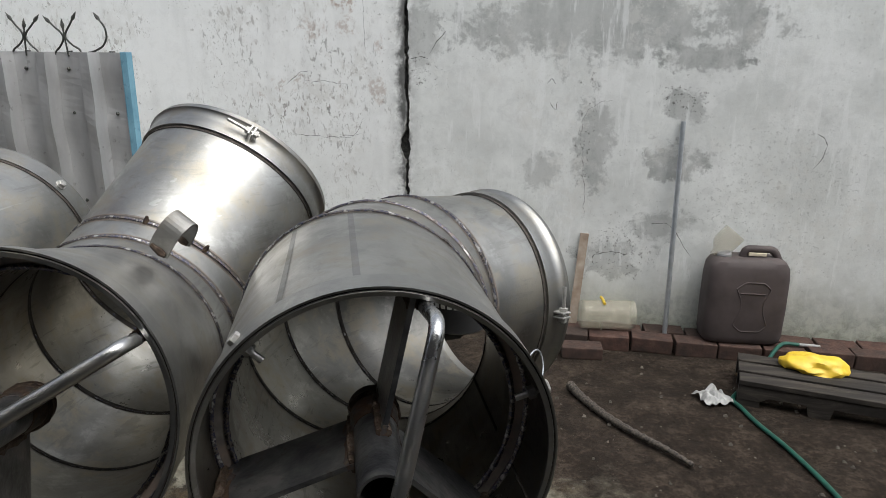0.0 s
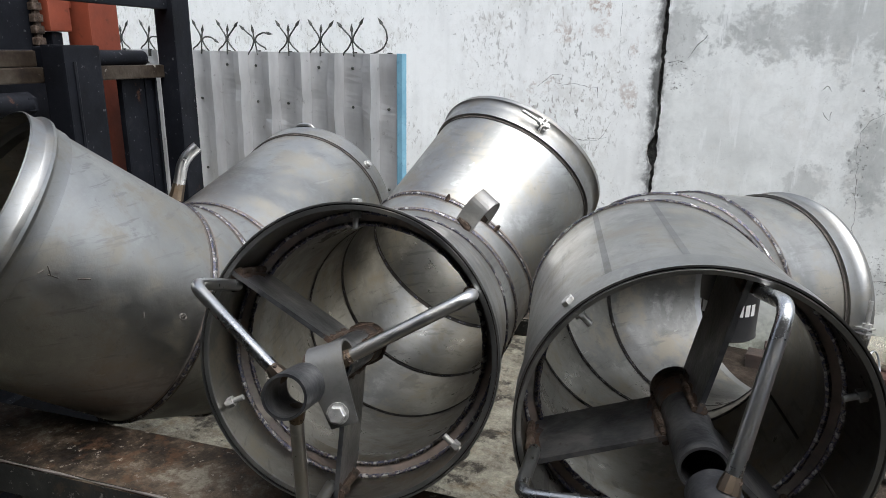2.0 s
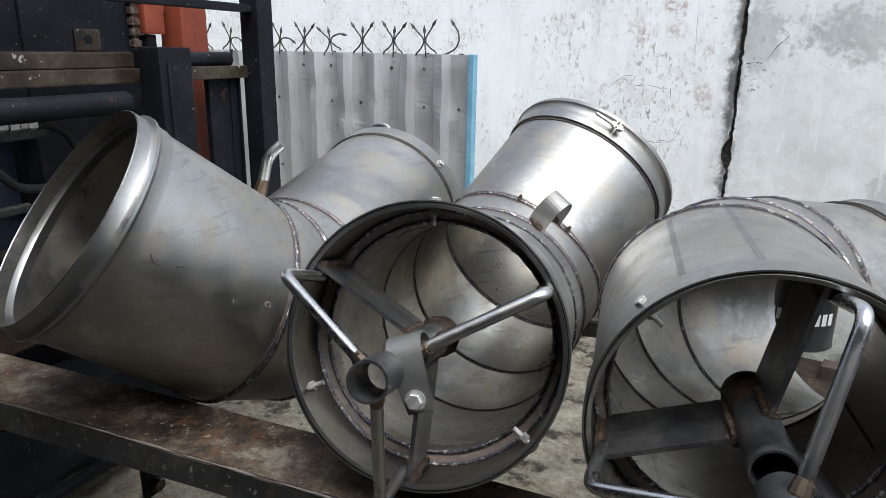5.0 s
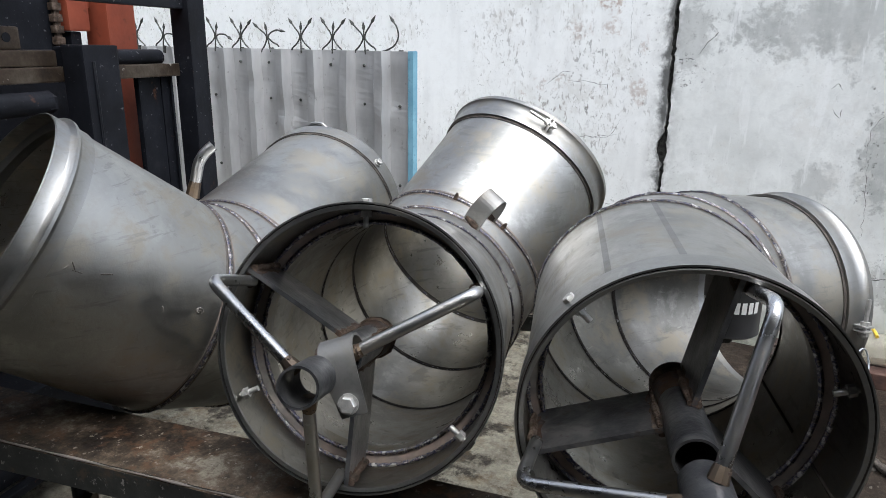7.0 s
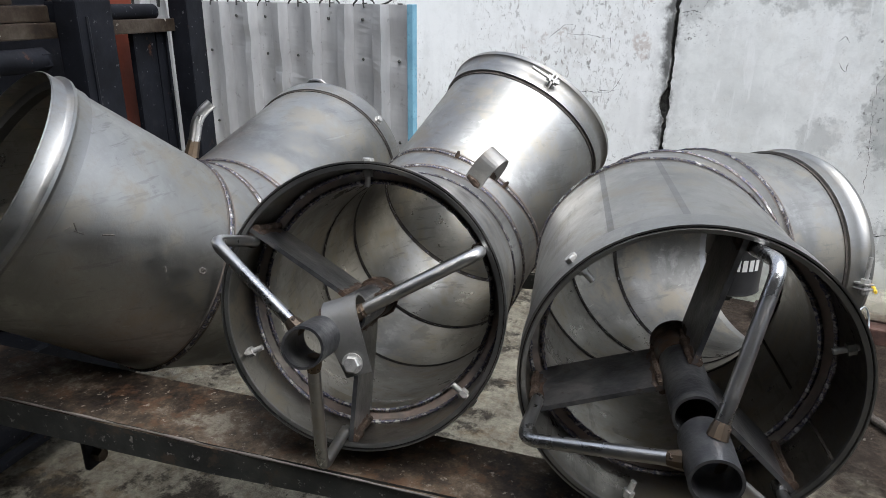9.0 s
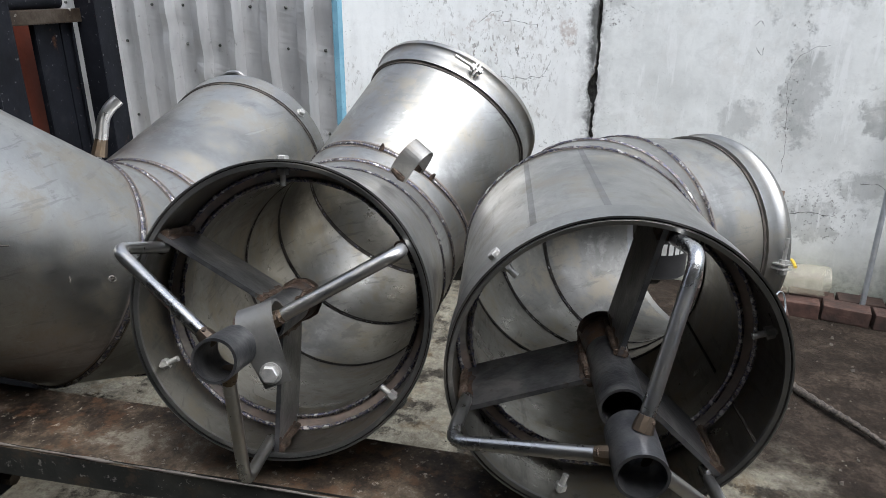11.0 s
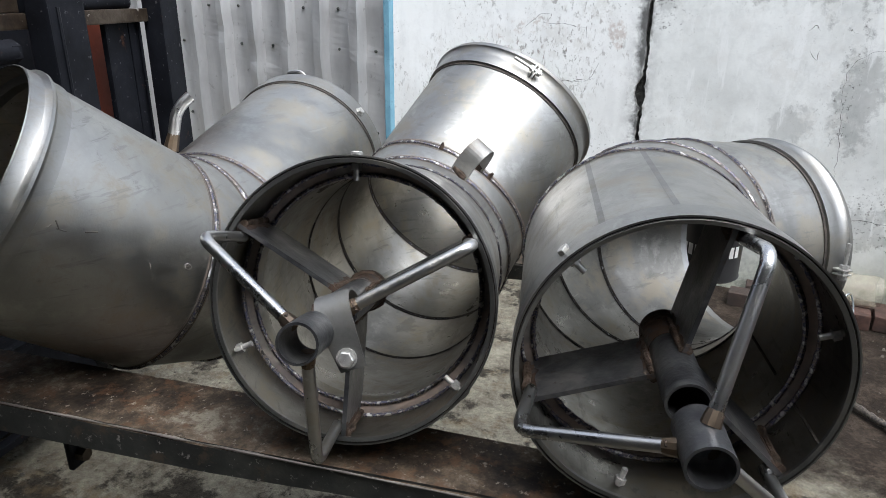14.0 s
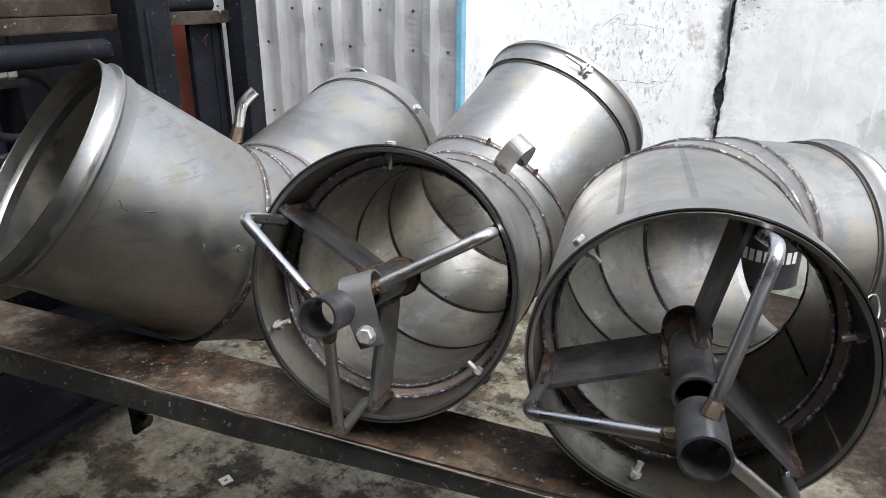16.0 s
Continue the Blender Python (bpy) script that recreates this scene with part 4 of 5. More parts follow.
LEFT_P = dict(P=(-0.7792, 0.6125, 0.9568), d1=(0.250, 0.7564, -0.6045), d2=(-0.2150, 0.9440, 0.2314), L1=0.4227, L2=0.569, R=0.1920, RC=0.28)
th, c0l, ax1l, rotl, c1l, rrl = bent_duct("duct_elbow", label="stainless steel duct elbow with flanged open mouth, lying on its side", **LEFT_P)
RL = 0.192
part("flange_ring", lathe(c0l, rotl, [(RL + 0.0005, 0.058), (RL + 0.0030, 0.057), (RL + 0.0030, 0.038), (RL + 0.0040, 0.036), (RL + 0.0090, 0.031), (RL + 0.0090, 0.026), (RL + 0.0020, 0.021), (RL + 0.0008, 0.019), (RL + 0.0008, 0.0), (RL - 0.0010, -0.0015), (RL - 0.0020, 0.0), (RL - 0.0020, 0.020), (RL - 0.009, 0.025), (RL - 0.011, 0.029), (RL - 0.009, 0.034), (RL - 0.0036, 0.043)], 96), STEEL_BAND, th, smooth=True)
part("bent_lug", tube(spline([(-0.926, 0.728, 1.165), (-0.921, 0.739, 1.205), (-0.919, 0.748, 1.235), (-0.913, 0.759, 1.253), (-0.902, 0.774, 1.269)]), 0.0115, 14), STEEL_ROD, th, smooth=True)
part("weld_lump", tube([(-0.926, 0.728, 1.165), (-0.922, 0.737, 1.197)], 0.013, 10, radii=[0.0150, 0.0120]), BURN, th, smooth=True)
def on_skin(g, a):
    """A place on the outside of the flanged duct's front section."""
    return c0l + rotl @ Vector((0.1922 * math.cos(radians(g)), 0.1922 * math.sin(radians(g)), a))


for ends, mat, r in ((((174, 0.078), (177, 0.088)), SOOT_SHADE, 0.0009), (((177, 0.083), (176.6, 0.097)), SOOT_SHADE, 0.0007), (((174, 0.120), (172, 0.135)), SOOT_SHADE, 0.0011), (((178, 0.072), (176, 0.076)), BARE, 0.0008), (((176, 0.226), (178, 0.231)), BARE, 0.0010)):
    (g0, a0), (g1, a1) = ends
    part("scribed_mark", tube([on_skin(g0 + (g1 - g0) * k / 5, a0 + (a1 - a0) * k / 5) for k in range(6)], r, 6), mat, th)
dot = [on_skin(171 + 1.3 * math.cos(k * math.tau / 14), 0.286 + 0.0055 * math.sin(k * math.tau / 14)) for k in range(14)]
part("punched_hole_rim", tube(dot, 0.0012, 6, closed=True), BARE, th, smooth=True)
part("punched_hole", tube([on_skin(170.4, 0.286), on_skin(171.6, 0.286)], 0.0028, 8), SOOT_SHADE, th)
for ang in deg(143, 23, 263):
    rd = rrl @ Vector((math.cos(ang), math.sin(ang), 0))
    bolt(th, c1l + rd * (RL + 0.004) - rrl @ Vector((0, 0, 0.026)), rd, 0.0085, 0.03)
part("end_lug", tube(spline([(-0.935, 1.12, 1.268), (-0.925, 1.122, 1.279), (-0.900, 1.127, 1.280), (-0.885, 1.13, 1.268)]), 0.006, 8), STEEL_ROD, th, smooth=True)
part("end_band", lathe(c1l, rrl, [(RL + 0.0005, -0.045), (RL + 0.004, -0.045), (RL + 0.004, 0.0), (RL - 0.004, 0.0), (RL - 0.004, -0.006)], 96), STEEL_BAND, th, smooth=True)
# painted shade line beside the end band
part("band_gap", lathe(c1l, rrl, [(RL + 0.0004, -0.051), (RL + 0.0016, -0.051), (RL + 0.0016, -0.045), (RL + 0.0004, -0.045)], 96), SOOT_SHADE, th)

# ---- forklift ----
LIFT = pose(-1.60, 1.00, 0, 0, 0, 11)
lift = empty("forklift", LIFT, label="worn black and orange forklift with its forks raised", category="forklift")
FORK_TOP = 0.868


def fork(q0, q1, length):
    f = empty("fork")
    f.parent = lift
    w = q1 - q0
    bm = bmesh.new()
    secs = [(0.0, 0.0, 0.066), (length * 0.55, 0.0, 0.054), (length * 0.9, 0.010, 0.032), (length, 0.030, 0.014)]
    rows = []
    for s, inset, th_ in secs:
        rows.append([bm.verts.new((0.02 + s, q, z)) for q, z in ((q0 + inset, FORK_TOP), (q1 - inset, FORK_TOP), (q1 - inset, FORK_TOP - th_), (q0 + inset, FORK_TOP - th_))])
    for a, b in zip(rows, rows[1:]):
        for k in range(4):
            bm.faces.new((a[k], a[(k + 1) % 4], b[(k + 1) % 4], b[k]))
    bm.faces.new(rows[0]), bm.faces.new(rows[-1][::-1])
    bmesh.ops.recalc_face_normals(bm, faces=bm.faces)
    bmesh.ops.bevel(bm, geom=bm.edges[:], offset=0.004, segments=2, affect="EDGES")
    blade = part("blade", bm, FORK, f, "rust-brown worn fork blade with black-painted sides")
    blade.data.materials.append(FORK_SIDE)
    for face in blade.data.polygons:
        face.material_index = 1 if abs(face.normal.z) < 0.6 else 0
    part("worn_edge", tube([(0.04 + length * 0.86 * k / 60, q0 + 0.0020 + 0.0008 * noise.noise((k * 0.7, q0, 3)), FORK_TOP - 0.0012) for k in range(61)], 0.002, 6, radii=[max(0.0004, 0.0016 + 0.0022 * noise.noise((k * 0.55, q0 * 3, 8))) for k in range(61)]), BARE, f, "bright worn edge", smooth=True)
    part("shank", box(-0.02, 0.055, q0, q1, FORK_TOP - 0.062, 1.462, 0.006), BLACK, f)
    part("hook", box(-0.06, 0.0, q0 + 0.01, q1 - 0.01, 1.40, 1.458, 0.008), BLACK, f)
    part("weld_bead", tube([(0.057, q0 + 0.030, 0.90 + k * 0.02) for k in range(27)], 0.005, 6), BLACK, f, smooth=True)


fork(-0.872, -0.735, 1.70)
fork(-0.075, 0.050, 1.70)
part("upper_carriage_bar", box(-0.085, -0.022, -0.95, 0.42, 1.365, 1.405, 0.004), BAR, lift, "greasy rust-brown carriage bar")
part("carriage_tube", tube([(-0.07, -0.95, 1.425), (-0.07, 0.36, 1.425)], 0.024, 16), BLACK, lift, smooth=True)
part("lower_carriage_bar", box(-0.085, -0.022, -0.95, 0.42, 0.74, 0.83, 0.004), BAR, lift)
cyl = part("side_shift_cylinder", tube([(-0.01, -0.53, 1.316), (-0.01, -0.150, 1.316)], 0.030, 20), BLACK, lift, smooth=True)
part("piston_rod", tube([(-0.01, -0.95, 1.318), (-0.01, -0.53, 1.318)], 0.010, 12), STEEL_ROD, cyl, smooth=True)
part("end_cap", tube([(-0.01, -0.165, 1.316), (-0.01, -0.140, 1.316)], 0.031, 6), BLACK, cyl, smooth=True)
part("backrest_upright", box(-0.04, 0.03, 0.40, 0.485, 0.55, 2.3, 0.005), BLACK, lift)
part("backrest_rung", box(-0.02, 0.012, -0.95, 0.42, 1.575, 1.60, 0.004), BLACK, lift)
part("inner_channel", box(-0.070, -0.05, 0.235, 0.335, 0.3, 1.37, 0.006), BLACK, lift)
part("channel_flange", box(-0.12, -0.071, 0.315, 0.335, 0.3, 1.37, 0.004), BLACK, lift)
# black filler added to keep the gap beside the upright dark
part("guard_plate", box(-0.060, -0.048, 0.336, 0.392, 0.55, 1.37, 0.003), BLACK, lift)
part("cable_rod", tube([(-0.038, 0.372, 0.4), (-0.038, 0.372, 1.37)], 0.004, 8), BLACK, lift, smooth=True)
mast = part("mast_channel", box(-0.24, -0.15, 0.245, 0.365, 0.95, 2.4, 0.006), ORANGE, lift, "orange painted mast channel")
part("mast_channel", box(-0.27, -0.19, 0.135, 0.215, 1.50, 2.4, 0.006), ORANGE, lift, "orange painted mast channel")
part("mast_web", box(-0.26, -0.21, 0.216, 0.243, 1.57, 1.80, 0.006), ORANGE, lift)
part("mast_stop", box(-0.25, -0.20, 0.145, 0.185, 1.455, 1.499, 0.006), BLACK, lift)
part("mast_plate", box(-0.30, -0.22, -0.26, 0.125, 0.55, 2.4, 0.01), BLACK, lift)
part("mast_upper_plate", box(-0.30, -0.225, -0.60, -0.262, 1.29, 2.4, 0.01), BLACK, lift)
chain = part("lift_chain", box(-0.212, -0.200, 0.094, 0.114, 1.40, 2.4, 0.003), RUST, lift)
for k in range(26):
    part("chain_link", box(-0.216, -0.196, 0.088, 0.120, 1.46 + k * 0.032, 1.482 + k * 0.032, 0.004), RUST, chain)
part("carriage_top_plate", box(-0.085, -0.030, -0.95, -0.080, 1.4065, 1.447, 0.004), BAR, lift)
lug = part("plate_lug", box(-0.060, -0.050, -0.245, -0.165, 1.448, 1.505, 0.006), BAR, lift)
part("lug_hole", lathe(Vector((-0.0495, -0.205, 1.478)), frame_to((1, 0, 0)), [(0.012, -0.002), (0.012, 0.001), (0.0004, 0.001), (0.0004, -0.002)], 20), BLACK, lug)
part("mast_crosshead", box(-0.32, -0.25, 0.126, 0.24, 0.75, 1.34, 0.01), BLACK, lift)
part("body", box(-1.7, -0.55, -1.15, 0.14, 0.30, 1.95, 0.05), BLACK, lift)
part("side_panel", box(-0.36, -0.32, -0.95, -0.262, 0.80, 1.285, 0.01), BLUE_PANEL, lift, "dark blue painted panel")
part("grey_beam", box(-0.17, -0.12, -0.95, -0.300, 1.232, 1.277, 0.006), FORK_SIDE, lift)
part("step_bar", box(-0.319, -0.28, -0.95, -0.20, 0.895, 0.912, 0.004), FORK_SIDE, lift)
part("rusty_beam", box(-0.319, -0.28, -0.95, -0.20, 0.812, 0.850, 0.004), BAR, lift)
part("cross_member", box(-0.319, -0.28, -0.95, -0.10, 1.008, 1.028, 0.004), FORK_SIDE, lift)
part("red_bumper", box(-0.33, -0.28, -0.80, -0.24, 0.735, 0.805, 0.008), RED, lift, "red painted cross beam")
part("red_fender", box(-0.45, -0.30, -0.90, -0.34, 0.400, 0.545, 0.015), RED, lift, "red painted lower beam")
part("lower_mast_rail", box(-0.10, -0.02, -0.83, -0.735, 0.06, 0.80, 0.008), FORK_SIDE, lift)
part("front_axle", box(-0.6, -0.3, -0.95, 0.25, 0.13, 0.395, 0.03), BLACK, lift)
part("axle_ledge", box(-0.305, -0.27, -0.95, 0.20, 0.10, 0.125, 0.004), BLACK, lift)
for q in (-0.98, 0.30):
    w = part("wheel", lathe(Vector((-0.55, q, 0.33)), frame_to((0, 1, 0)), [(0.18, -0.09), (0.29, -0.10), (0.33, -0.07), (0.33, 0.07), (0.29, 0.10), (0.18, 0.09)], 40), RUBBER, lift, smooth=True)
    part("rim", lathe(Vector((-0.55, q, 0.33)), frame_to((0, 1, 0)), [(0.178, -0.07), (0.178, 0.07), (0.05, 0.05), (0.0005, 0.05), (0.0005, -0.05), (0.05, -0.05)], 32), BLACK, w, smooth=True)
for pts in ([(-0.10, -0.90, 1.150), (-0.10, -0.641, 1.153), (-0.10, -0.561, 1.161), (-0.10, -0.515, 1.195), (-0.10, -0.500, 1.240), (-0.13, -0.498, 1.30)],
            [(-0.09, -0.90, 1.125), (-0.09, -0.653, 1.129), (-0.09, -0.562, 1.135), (-0.09, -0.506, 1.170), (-0.09, -0.475, 1.235), (-0.12, -0.470, 1.30)],
            [(-0.12, -0.500, 1.200), (-0.10, -0.474, 1.170), (-0.10, -0.419, 1.121), (-0.10, -0.336, 1.107), (-0.12, -0.24, 1.11)],
            [(-0.08, -0.375, 1.272), (-0.08, -0.330, 1.268), (-0.08, -0.285, 1.243), (-0.08, -0.259, 1.195), (-0.10, -0.256, 1.12)]):
    part("hydraulic_hose", tube(spline(pts), 0.0115, 10), RUBBER, lift, smooth=True)
for q, r in ((-0.467, 0.010), (-0.440, 0.0135), (-0.412, 0.0115), (-0.392, 0.0140)):
    part("hose_fitting", tube([(-0.08, q, 1.273), (-0.08, q + 0.024, 1.273)], r, 6), NUT, lift)
part("hose_fitting", tube([(0.0, -0.22, 1.17), (0.0, -0.17, 1.26)], 0.013, 8), WHITE, lift)
pin = part("fork_pin", box(0.555, 0.567, -0.740, -0.700, 0.625, 0.815, 0.004), BLACK, lift)
part("pin_bolt", tube([(0.550, -0.720, 0.652), (0.585, -0.720, 0.652)], 0.013, 6), BAR, pin)

# ---- small things by the wall ----


def brick_row():
    th = empty("brick_border", pose(0, 0, 0), label="row of dirty red bricks along the foot of the wall", category="bricks", kind="structure")
    me = None
    rnd = random.Random(4)
    for row, y in enumerate((3.225, 3.338)):
        for k in range(12):
            if me is None:
                ob = part("brick", box(-0.1, 0.1, -0.05, 0.05, 0, 0.074, 0.006), BRICK, th)
                me = ob.data
            else:
                ob = new("brick", me)
                ob.parent = th
            ob.matrix_world = pose(0.18 + 0.211 * k + row * 0.07, y + rnd.uniform(-0.006, 0.006), rnd.uniform(-0.006, 0.004), rnd.uniform(-2, 2), rnd.uniform(-2, 2), rnd.uniform(-3, 3))


brick_row()
loose = part("loose_brick", box(-0.1, 0.1, -0.05, 0.05, 0, 0.06, 0.008), BRICK)
loose.matrix_world = pose(0.46, 3.09, 0, 0, 0, 4)
tagged(loose, "loose dirty brick lying before the brick row", "brick")


def jerrycan():
    th = empty("jerrycan", pose(1.240, 3.290, 0.078, 0, 0, 3) @ Matrix.Scale(0.94, 4), label="large dirty grey plastic jerrycan on the bricks", category="jerrycan")
    w, d, h = 0.205, 0.10, 0.46
    bm = bmesh.new()
    rings = []
    for z, kx, ky in [(0, .90, .86), (0.012, .97, .95), (0.04, 1.0, 1.0), (0.20, 1.01, 1.02), (0.36, 1.0, 1.0), (0.415, .97, .96), (0.445, .88, .86), (h, .72, .66)]:
        ring = []
        for k in range(48):
            a = k * math.tau / 48
            c, s = math.cos(a), math.sin(a)
            p = 0.38
            ring.append((w * kx * math.copysign(abs(c) ** p, c), d * ky * math.copysign(abs(s) ** p, s), z))
        rings.append(ring)
    shell(rings, False, bm)
    bm.verts.ensure_lookup_table()
    bm.faces.new([bm.verts[k] for k in range(48)][::-1])
    bm.faces.new([bm.verts[len(bm.verts) - 48 + k] for k in range(48)])
    body = part("body", bm, CAN, th, smooth=True)
    rib = [(-0.085, 0.31), (-0.045, 0.345), (0.05, 0.345), (0.085, 0.31), (0.055, 0.24), (0.055, 0.19), (0.085, 0.11), (0.05, 0.075), (-0.045, 0.075), (-0.085, 0.11), (-0.055, 0.19), (-0.055, 0.24)]
    part("moulded_rib", tube(rounded([(x + 0.02, -0.101, z) for x, z in rib + rib[:1]], 0.012, 3), 0.0030, 8), CAN, body, smooth=True)
    part("moulded_rib", tube([(-0.045, -0.101, 0.285), (0.08, -0.101, 0.285)], 0.003, 8), CAN, body, smooth=True)
    part("handle", tube(rounded([(-0.03, 0, 0.44), (-0.02, 0, 0.50), (0.125, 0, 0.50), (0.16, 0, 0.43)], 0.03), 0.020, 12), CAN, th, smooth=True)
    part("grip", box(-0.005, 0.085, -0.022, 0.018, 0.466, 0.484, 0.004), CREAM, th, "cream plastic grip")
    part("cap", lathe(Vector((-0.115, 0, 0.44)), frame_to((-0.25, 0, 1)), [(0.034, 0), (0.036, 0.03), (0.030, 0.038), (0.0005, 0.038), (0.0005, 0)], 24), LID, th, smooth=True)
    return th


jerrycan()
bot = empty("clear_bottle", pose(1.075, 3.30, 0.505, 0, 38, 0), label="cut cloudy clear plastic bottle tilted on the jerrycan", category="bottle")
part("bottle", lathe(Vector((0, 0, 0)), Matrix.Identity(3), [(0.018, 0.0), (0.020, 0.02), (0.052, 0.06), (0.056, 0.075), (0.057, 0.15), (0.054, 0.152), (0.053, 0.075), (0.017, 0.022), (0.015, 0.0)], 32), CLEAR, bot, smooth=True)

pole = empty("leaning_pipe", pose(0, 0, 0), label="thin galvanised pipe leaning against the wall", category="pipe")
part("pipe", lathe(Vector((0.885, 3.285, 0.06)), frame_to((-0.004, 0.098, 1.08)), [(0.0125, 0), (0.0125, 1.09), (0.0105, 1.09), (0.0105, 0)], 16), PIPE, pole, smooth=True)
strip = part("wood_strip", box(-0.022, 0.022, -0.006, 0.006, 0, 0.50, 0.002), STICK)
strip.matrix_world = pose(0.415, 3.345, 0.06, -5, 4, 0)
tagged(strip, "stained wooden strip leaning on the wall", "wood strip")
jug = empty("clear_tub", pose(0.60, 3.305, 0.147, 0, 90, 8) @ Matrix.Scale(1.28, 4), label="cloudy plastic tub with a yellow rim lying on the bricks", category="tub")
part("tub", lathe(Vector((0, 0, -0.12)), Matrix.Identity(3), [(0.05, 0.0), (0.058, 0.01), (0.060, 0.20), (0.056, 0.22), (0.054, 0.22), (0.057, 0.2), (0.054, 0.013), (0.0006, 0.006), (0.0006, 0)], 32), CLEAR, jug, smooth=True)
part("rim", tube([(-0.061, -0.04, -0.03), (-0.0635, 0, -0.03), (-0.061, 0.035, -0.03)], 0.006, 8), YELLOW, jug, smooth=True)


def pallet():
    th = empty("wooden_pallet", pose(1.115, 2.71, 0, 0, 0, -11.5), label="weathered grey wooden pallet lying on the ground", category="pallet")
    for k, (y0, y1) in enumerate(((0.0, 0.085), (0.105, 0.20), (0.22, 0.30))):
        part("deck_board", box(0.0, 1.15, y0, y1, 0.098, 0.120, 0.003), WOOD, th)
    for y in (0.004, 0.14, 0.265):
        bm = bmesh.new()
        out = [(0, 0.03), (0.09, 0.03), (0.12, 0.05), (0.27, 0.05), (0.28, 0.0), (0.36, 0.0), (0.37, 0.05), (0.72, 0.05), (0.74, 0.0), (0.82, 0.0), (0.84, 0.05), (1.15, 0.05), (1.15, 0.098), (0, 0.098)]
        a = [bm.verts.new((x, y, z)) for x, z in out]
        b = [bm.verts.new((x, y + 0.03, z)) for x, z in out]
        bm.faces.new(a), bm.faces.new(b[::-1])
        for i in range(len(out)):
            j = (i + 1) % len(out)
            bm.faces.new((a[i], b[i], b[j], a[j]))
        part("stringer", bm, WOOD, th)
    part("corner_block", box(0.0, 0.09, 0.006, 0.10, 0, 0.03, 0.002), WOOD, th)


pallet()
sack = bmesh.new()
bmesh.ops.create_icosphere(sack, subdivisions=4, radius=1)
for v in sack.verts:
    n = noise.noise(v.co * 1.6) * 0.35 + noise.noise(v.co * 4) * 0.12
    v.co = Vector((v.co.x * 0.155 * (1 + n * 0.4), v.co.y * 0.085 * (1 + n), max(v.co.z, -0.25) * 0.055 * (1 + n)))
    v.co.z += 0.014
yel = part("yellow_funnel", sack, YELLOW, smooth=True)
yel.matrix_world = pose(1.475, 2.885, 0.122, 0, 0, -8) @ Matrix.Scale(0.95, 4)
tagged(yel, "crumpled yellow plastic sheet lying on the pallet", "plastic sheet")
hose = part("green_hose", tube(spline([(1.52, 3.24, 0.082), (1.44, 3.22, 0.088), (1.37, 3.14, 0.06), (1.30, 3.02, 0.012), (1.18, 2.86, 0.012), (1.105, 2.74, 0.012), (1.125, 2.66, 0.012), (1.157, 2.545, 0.012), (1.231, 2.352, 0.012), (1.30, 2.094, 0.012), (1.34, 1.80, 0.012), (1.37, 1.3, 0.012)]), 0.0095, 10), GREEN, smooth=True)
tagged(hose, "green garden hose lying across the ground", "hose")
noz = part("hose_nozzle", tube([(1.52, 3.24, 0.082), (1.62, 3.245, 0.078)], 0.008, 10), WHITE, hose, smooth=True)
cab = part("braided_cable", tube(spline([(0.40, 2.72, 0.022), (0.45, 2.62, 0.020), (0.55, 2.47, 0.020), (0.66, 2.35, 0.022), (0.75, 2.27, 0.022), (0.84, 2.18, 0.018)], 10), 0.02, 10, radii=[0.0205 + 0.0025 * math.sin(k * 2.2) - 0.00022 * k for k in range(51)]), CABLE, smooth=True)
tagged(cab, "rusty braided cable end lying on the soil", "cable")
bag = bmesh.new()
bmesh.ops.create_grid(bag, x_segments=14, y_segments=14, size=0.062)
for v in bag.verts:
    v.co.z = 0.016 + 0.05 * abs(noise.noise(v.co * 16)) + 0.018 * noise.noise(v.co * 40)
    v.co.x *= 1 + 0.4 * noise.noise((v.co.y * 20, 1, 1))
bagob = part("plastic_bag", bag, WHITE)
bagob.matrix_world = pose(1.02, 2.73, 0, 0, 0, 25)
bagob.modifiers.new("thickness", "SOLIDIFY").thickness = 0.001
tagged(bagob, "crumpled white plastic scrap on the soil", "plastic scrap")
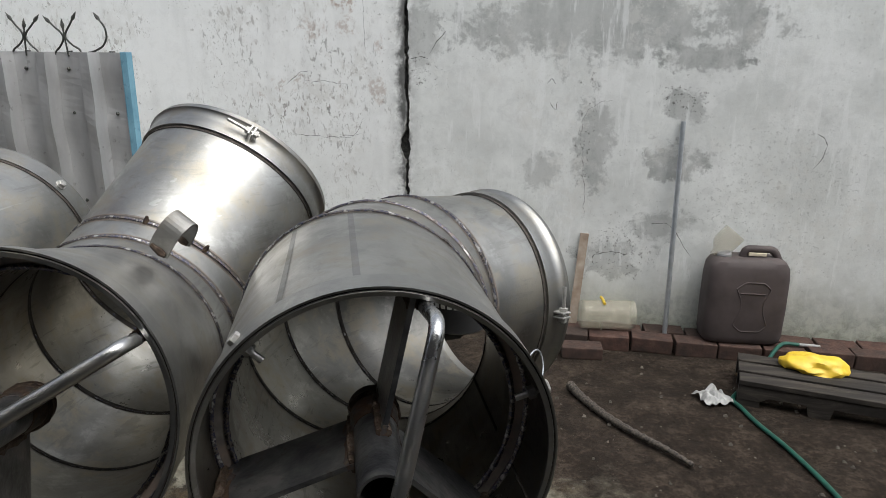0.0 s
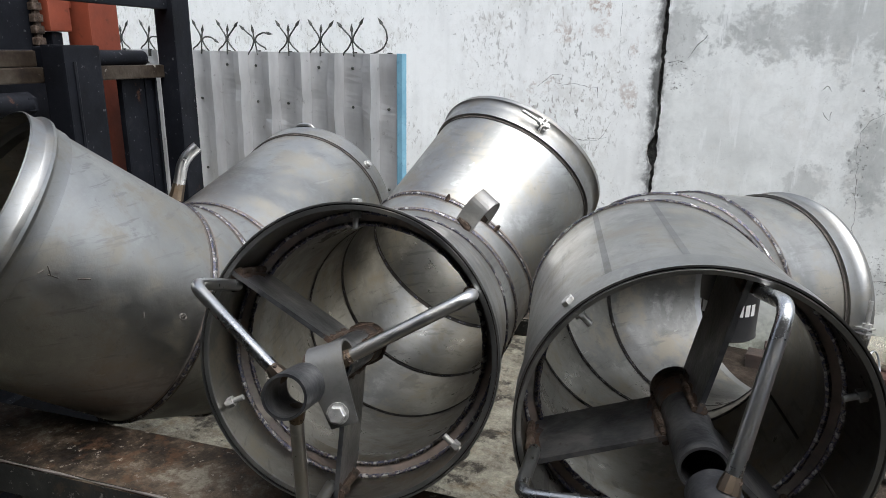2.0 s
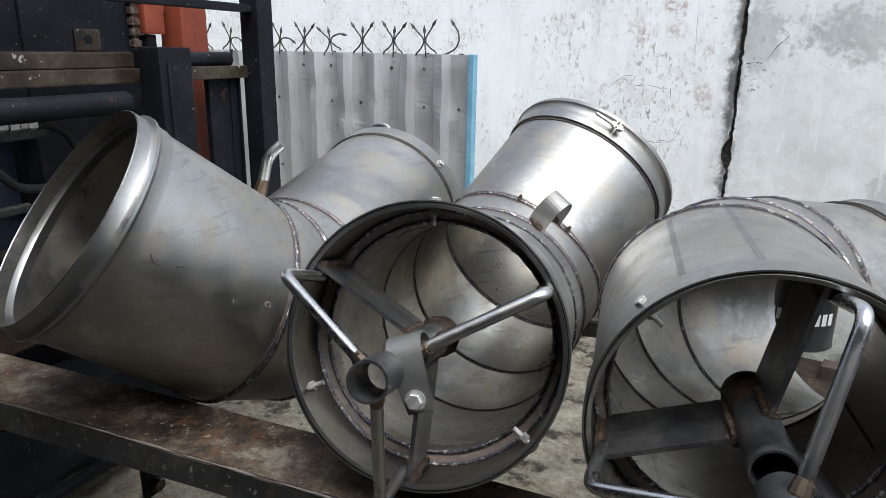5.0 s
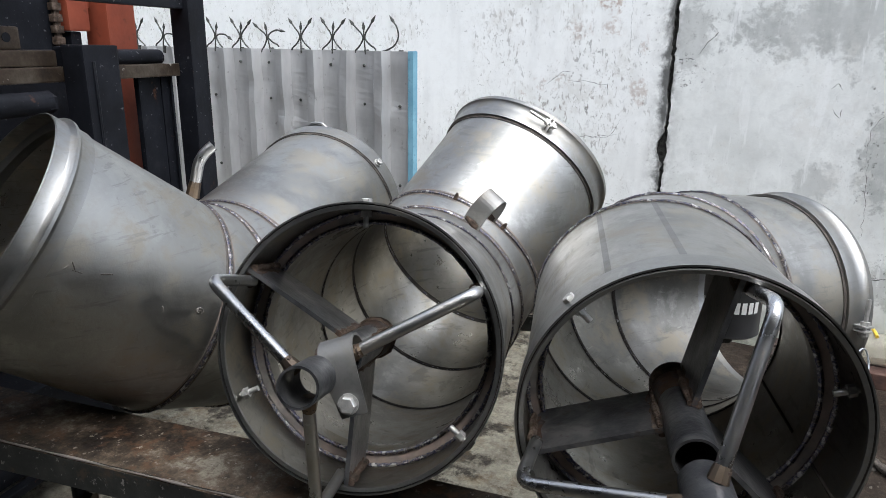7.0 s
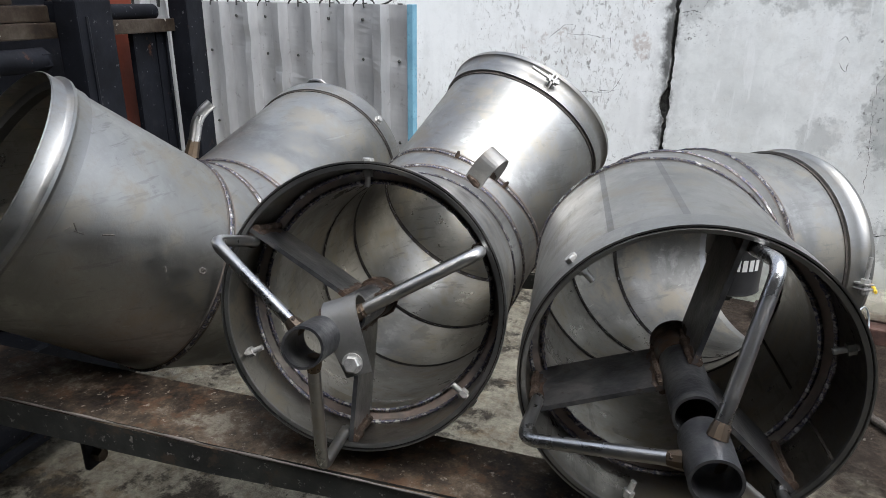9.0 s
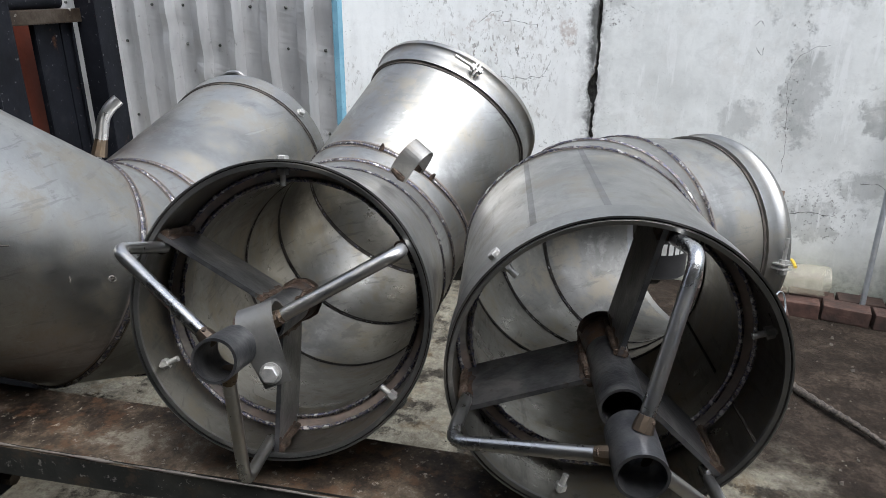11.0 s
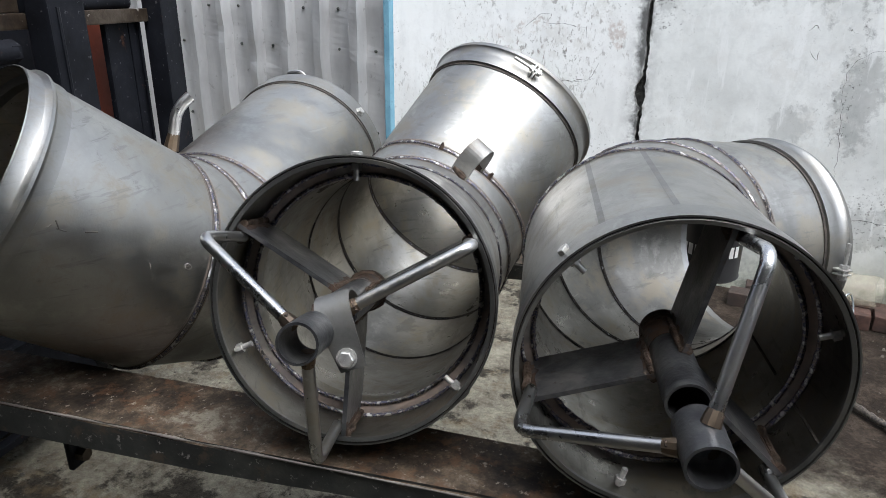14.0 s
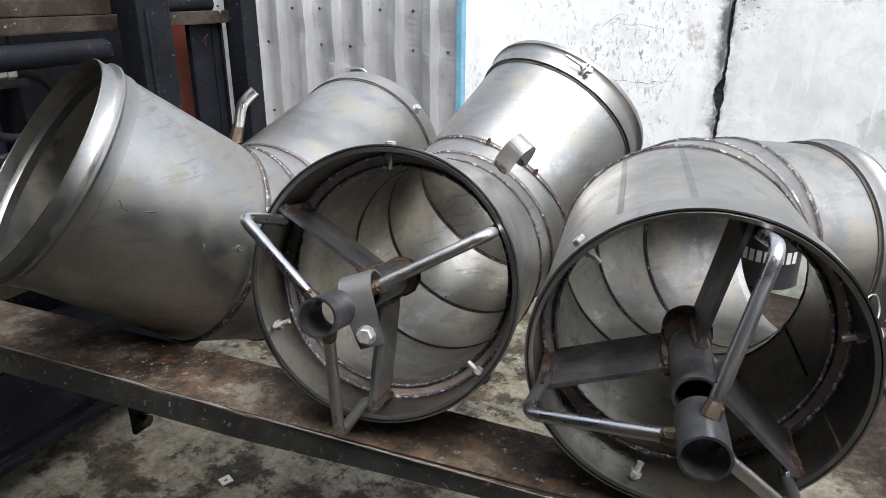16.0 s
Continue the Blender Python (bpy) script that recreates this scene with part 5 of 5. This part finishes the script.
nutp = empty("square_plate", pose(-1.296, 0.85, 0.003, 0, 0, 30), label="small square steel plate with a hole on the concrete", category="steel plate")
part("plate", lathe(Vector((0, 0, 0)), Matrix.Identity(3), [(0.026, 0), (0.026, 0.006), (0.008, 0.006), (0.008, 0)], 4), NUT, nutp)

drum = empty("black_tin", pose(0.075, 1.335, FORK_TOP), label="black paint tin with white lettering standing on the fork", category="tin")
part("body", lathe(Vector((0, 0, 0)), Matrix.Identity(3), [(0.066, 0), (0.070, 0.004), (0.068, 0.010), (0.068, 0.150), (0.070, 0.156), (0.067, 0.162), (0.0005, 0.158), (0.0005, 0)], 48), TIN, drum, smooth=True)
for k in range(9):
    a0 = radians(-140 + k * 13)
    bm = shell([[Vector((r_ * math.cos(a0 + t_), r_ * math.sin(a0 + t_), z_)) for t_ in (0, 0.06, 0.12, 0.16)] for r_, z_ in ((0.0684, 0.060), (0.0684, 0.086), (0.0676, 0.086), (0.0676, 0.060))])
    part("print_bar", bm, INK, drum)


def gravel():
    """Loose grit and crumbs strewn over the yard."""
    rnd = random.Random(11)
    bm = bmesh.new()
    spots = [(rnd.uniform(0.3, 2.4), rnd.uniform(1.7, 3.15)) for _ in range(260)] + [(rnd.uniform(-2.0, 0.2), rnd.uniform(0.6, 2.4)) for _ in range(160)]
    for x, y in spots:
        r = rnd.choice((0.002, 0.002, 0.003, 0.003, 0.004, 0.005, 0.007))
        q = [bm.verts.new((x + r * sx * rnd.uniform(0.6, 1.4), y + r * sy * rnd.uniform(0.6, 1.4), z)) for sx, sy, z in ((-1, -1, 0), (1, -1, 0), (1, 1, 0), (-1, 1, 0))]
        tq = [bm.verts.new((x + r * sx * rnd.uniform(0.2, 0.8), y + r * sy * rnd.uniform(0.2, 0.8), r * rnd.uniform(0.8, 1.4))) for sx, sy in ((-1, -1), (1, -1), (1, 1), (-1, 1))]
        bm.faces.new(tq)
        for k in range(4):
            bm.faces.new((q[k], q[(k + 1) % 4], tq[(k + 1) % 4], tq[k]))
    tagged(part("grit", bm, GRIT), "loose grit and crumbs on the yard ground", "grit", kind="stuff")


gravel()
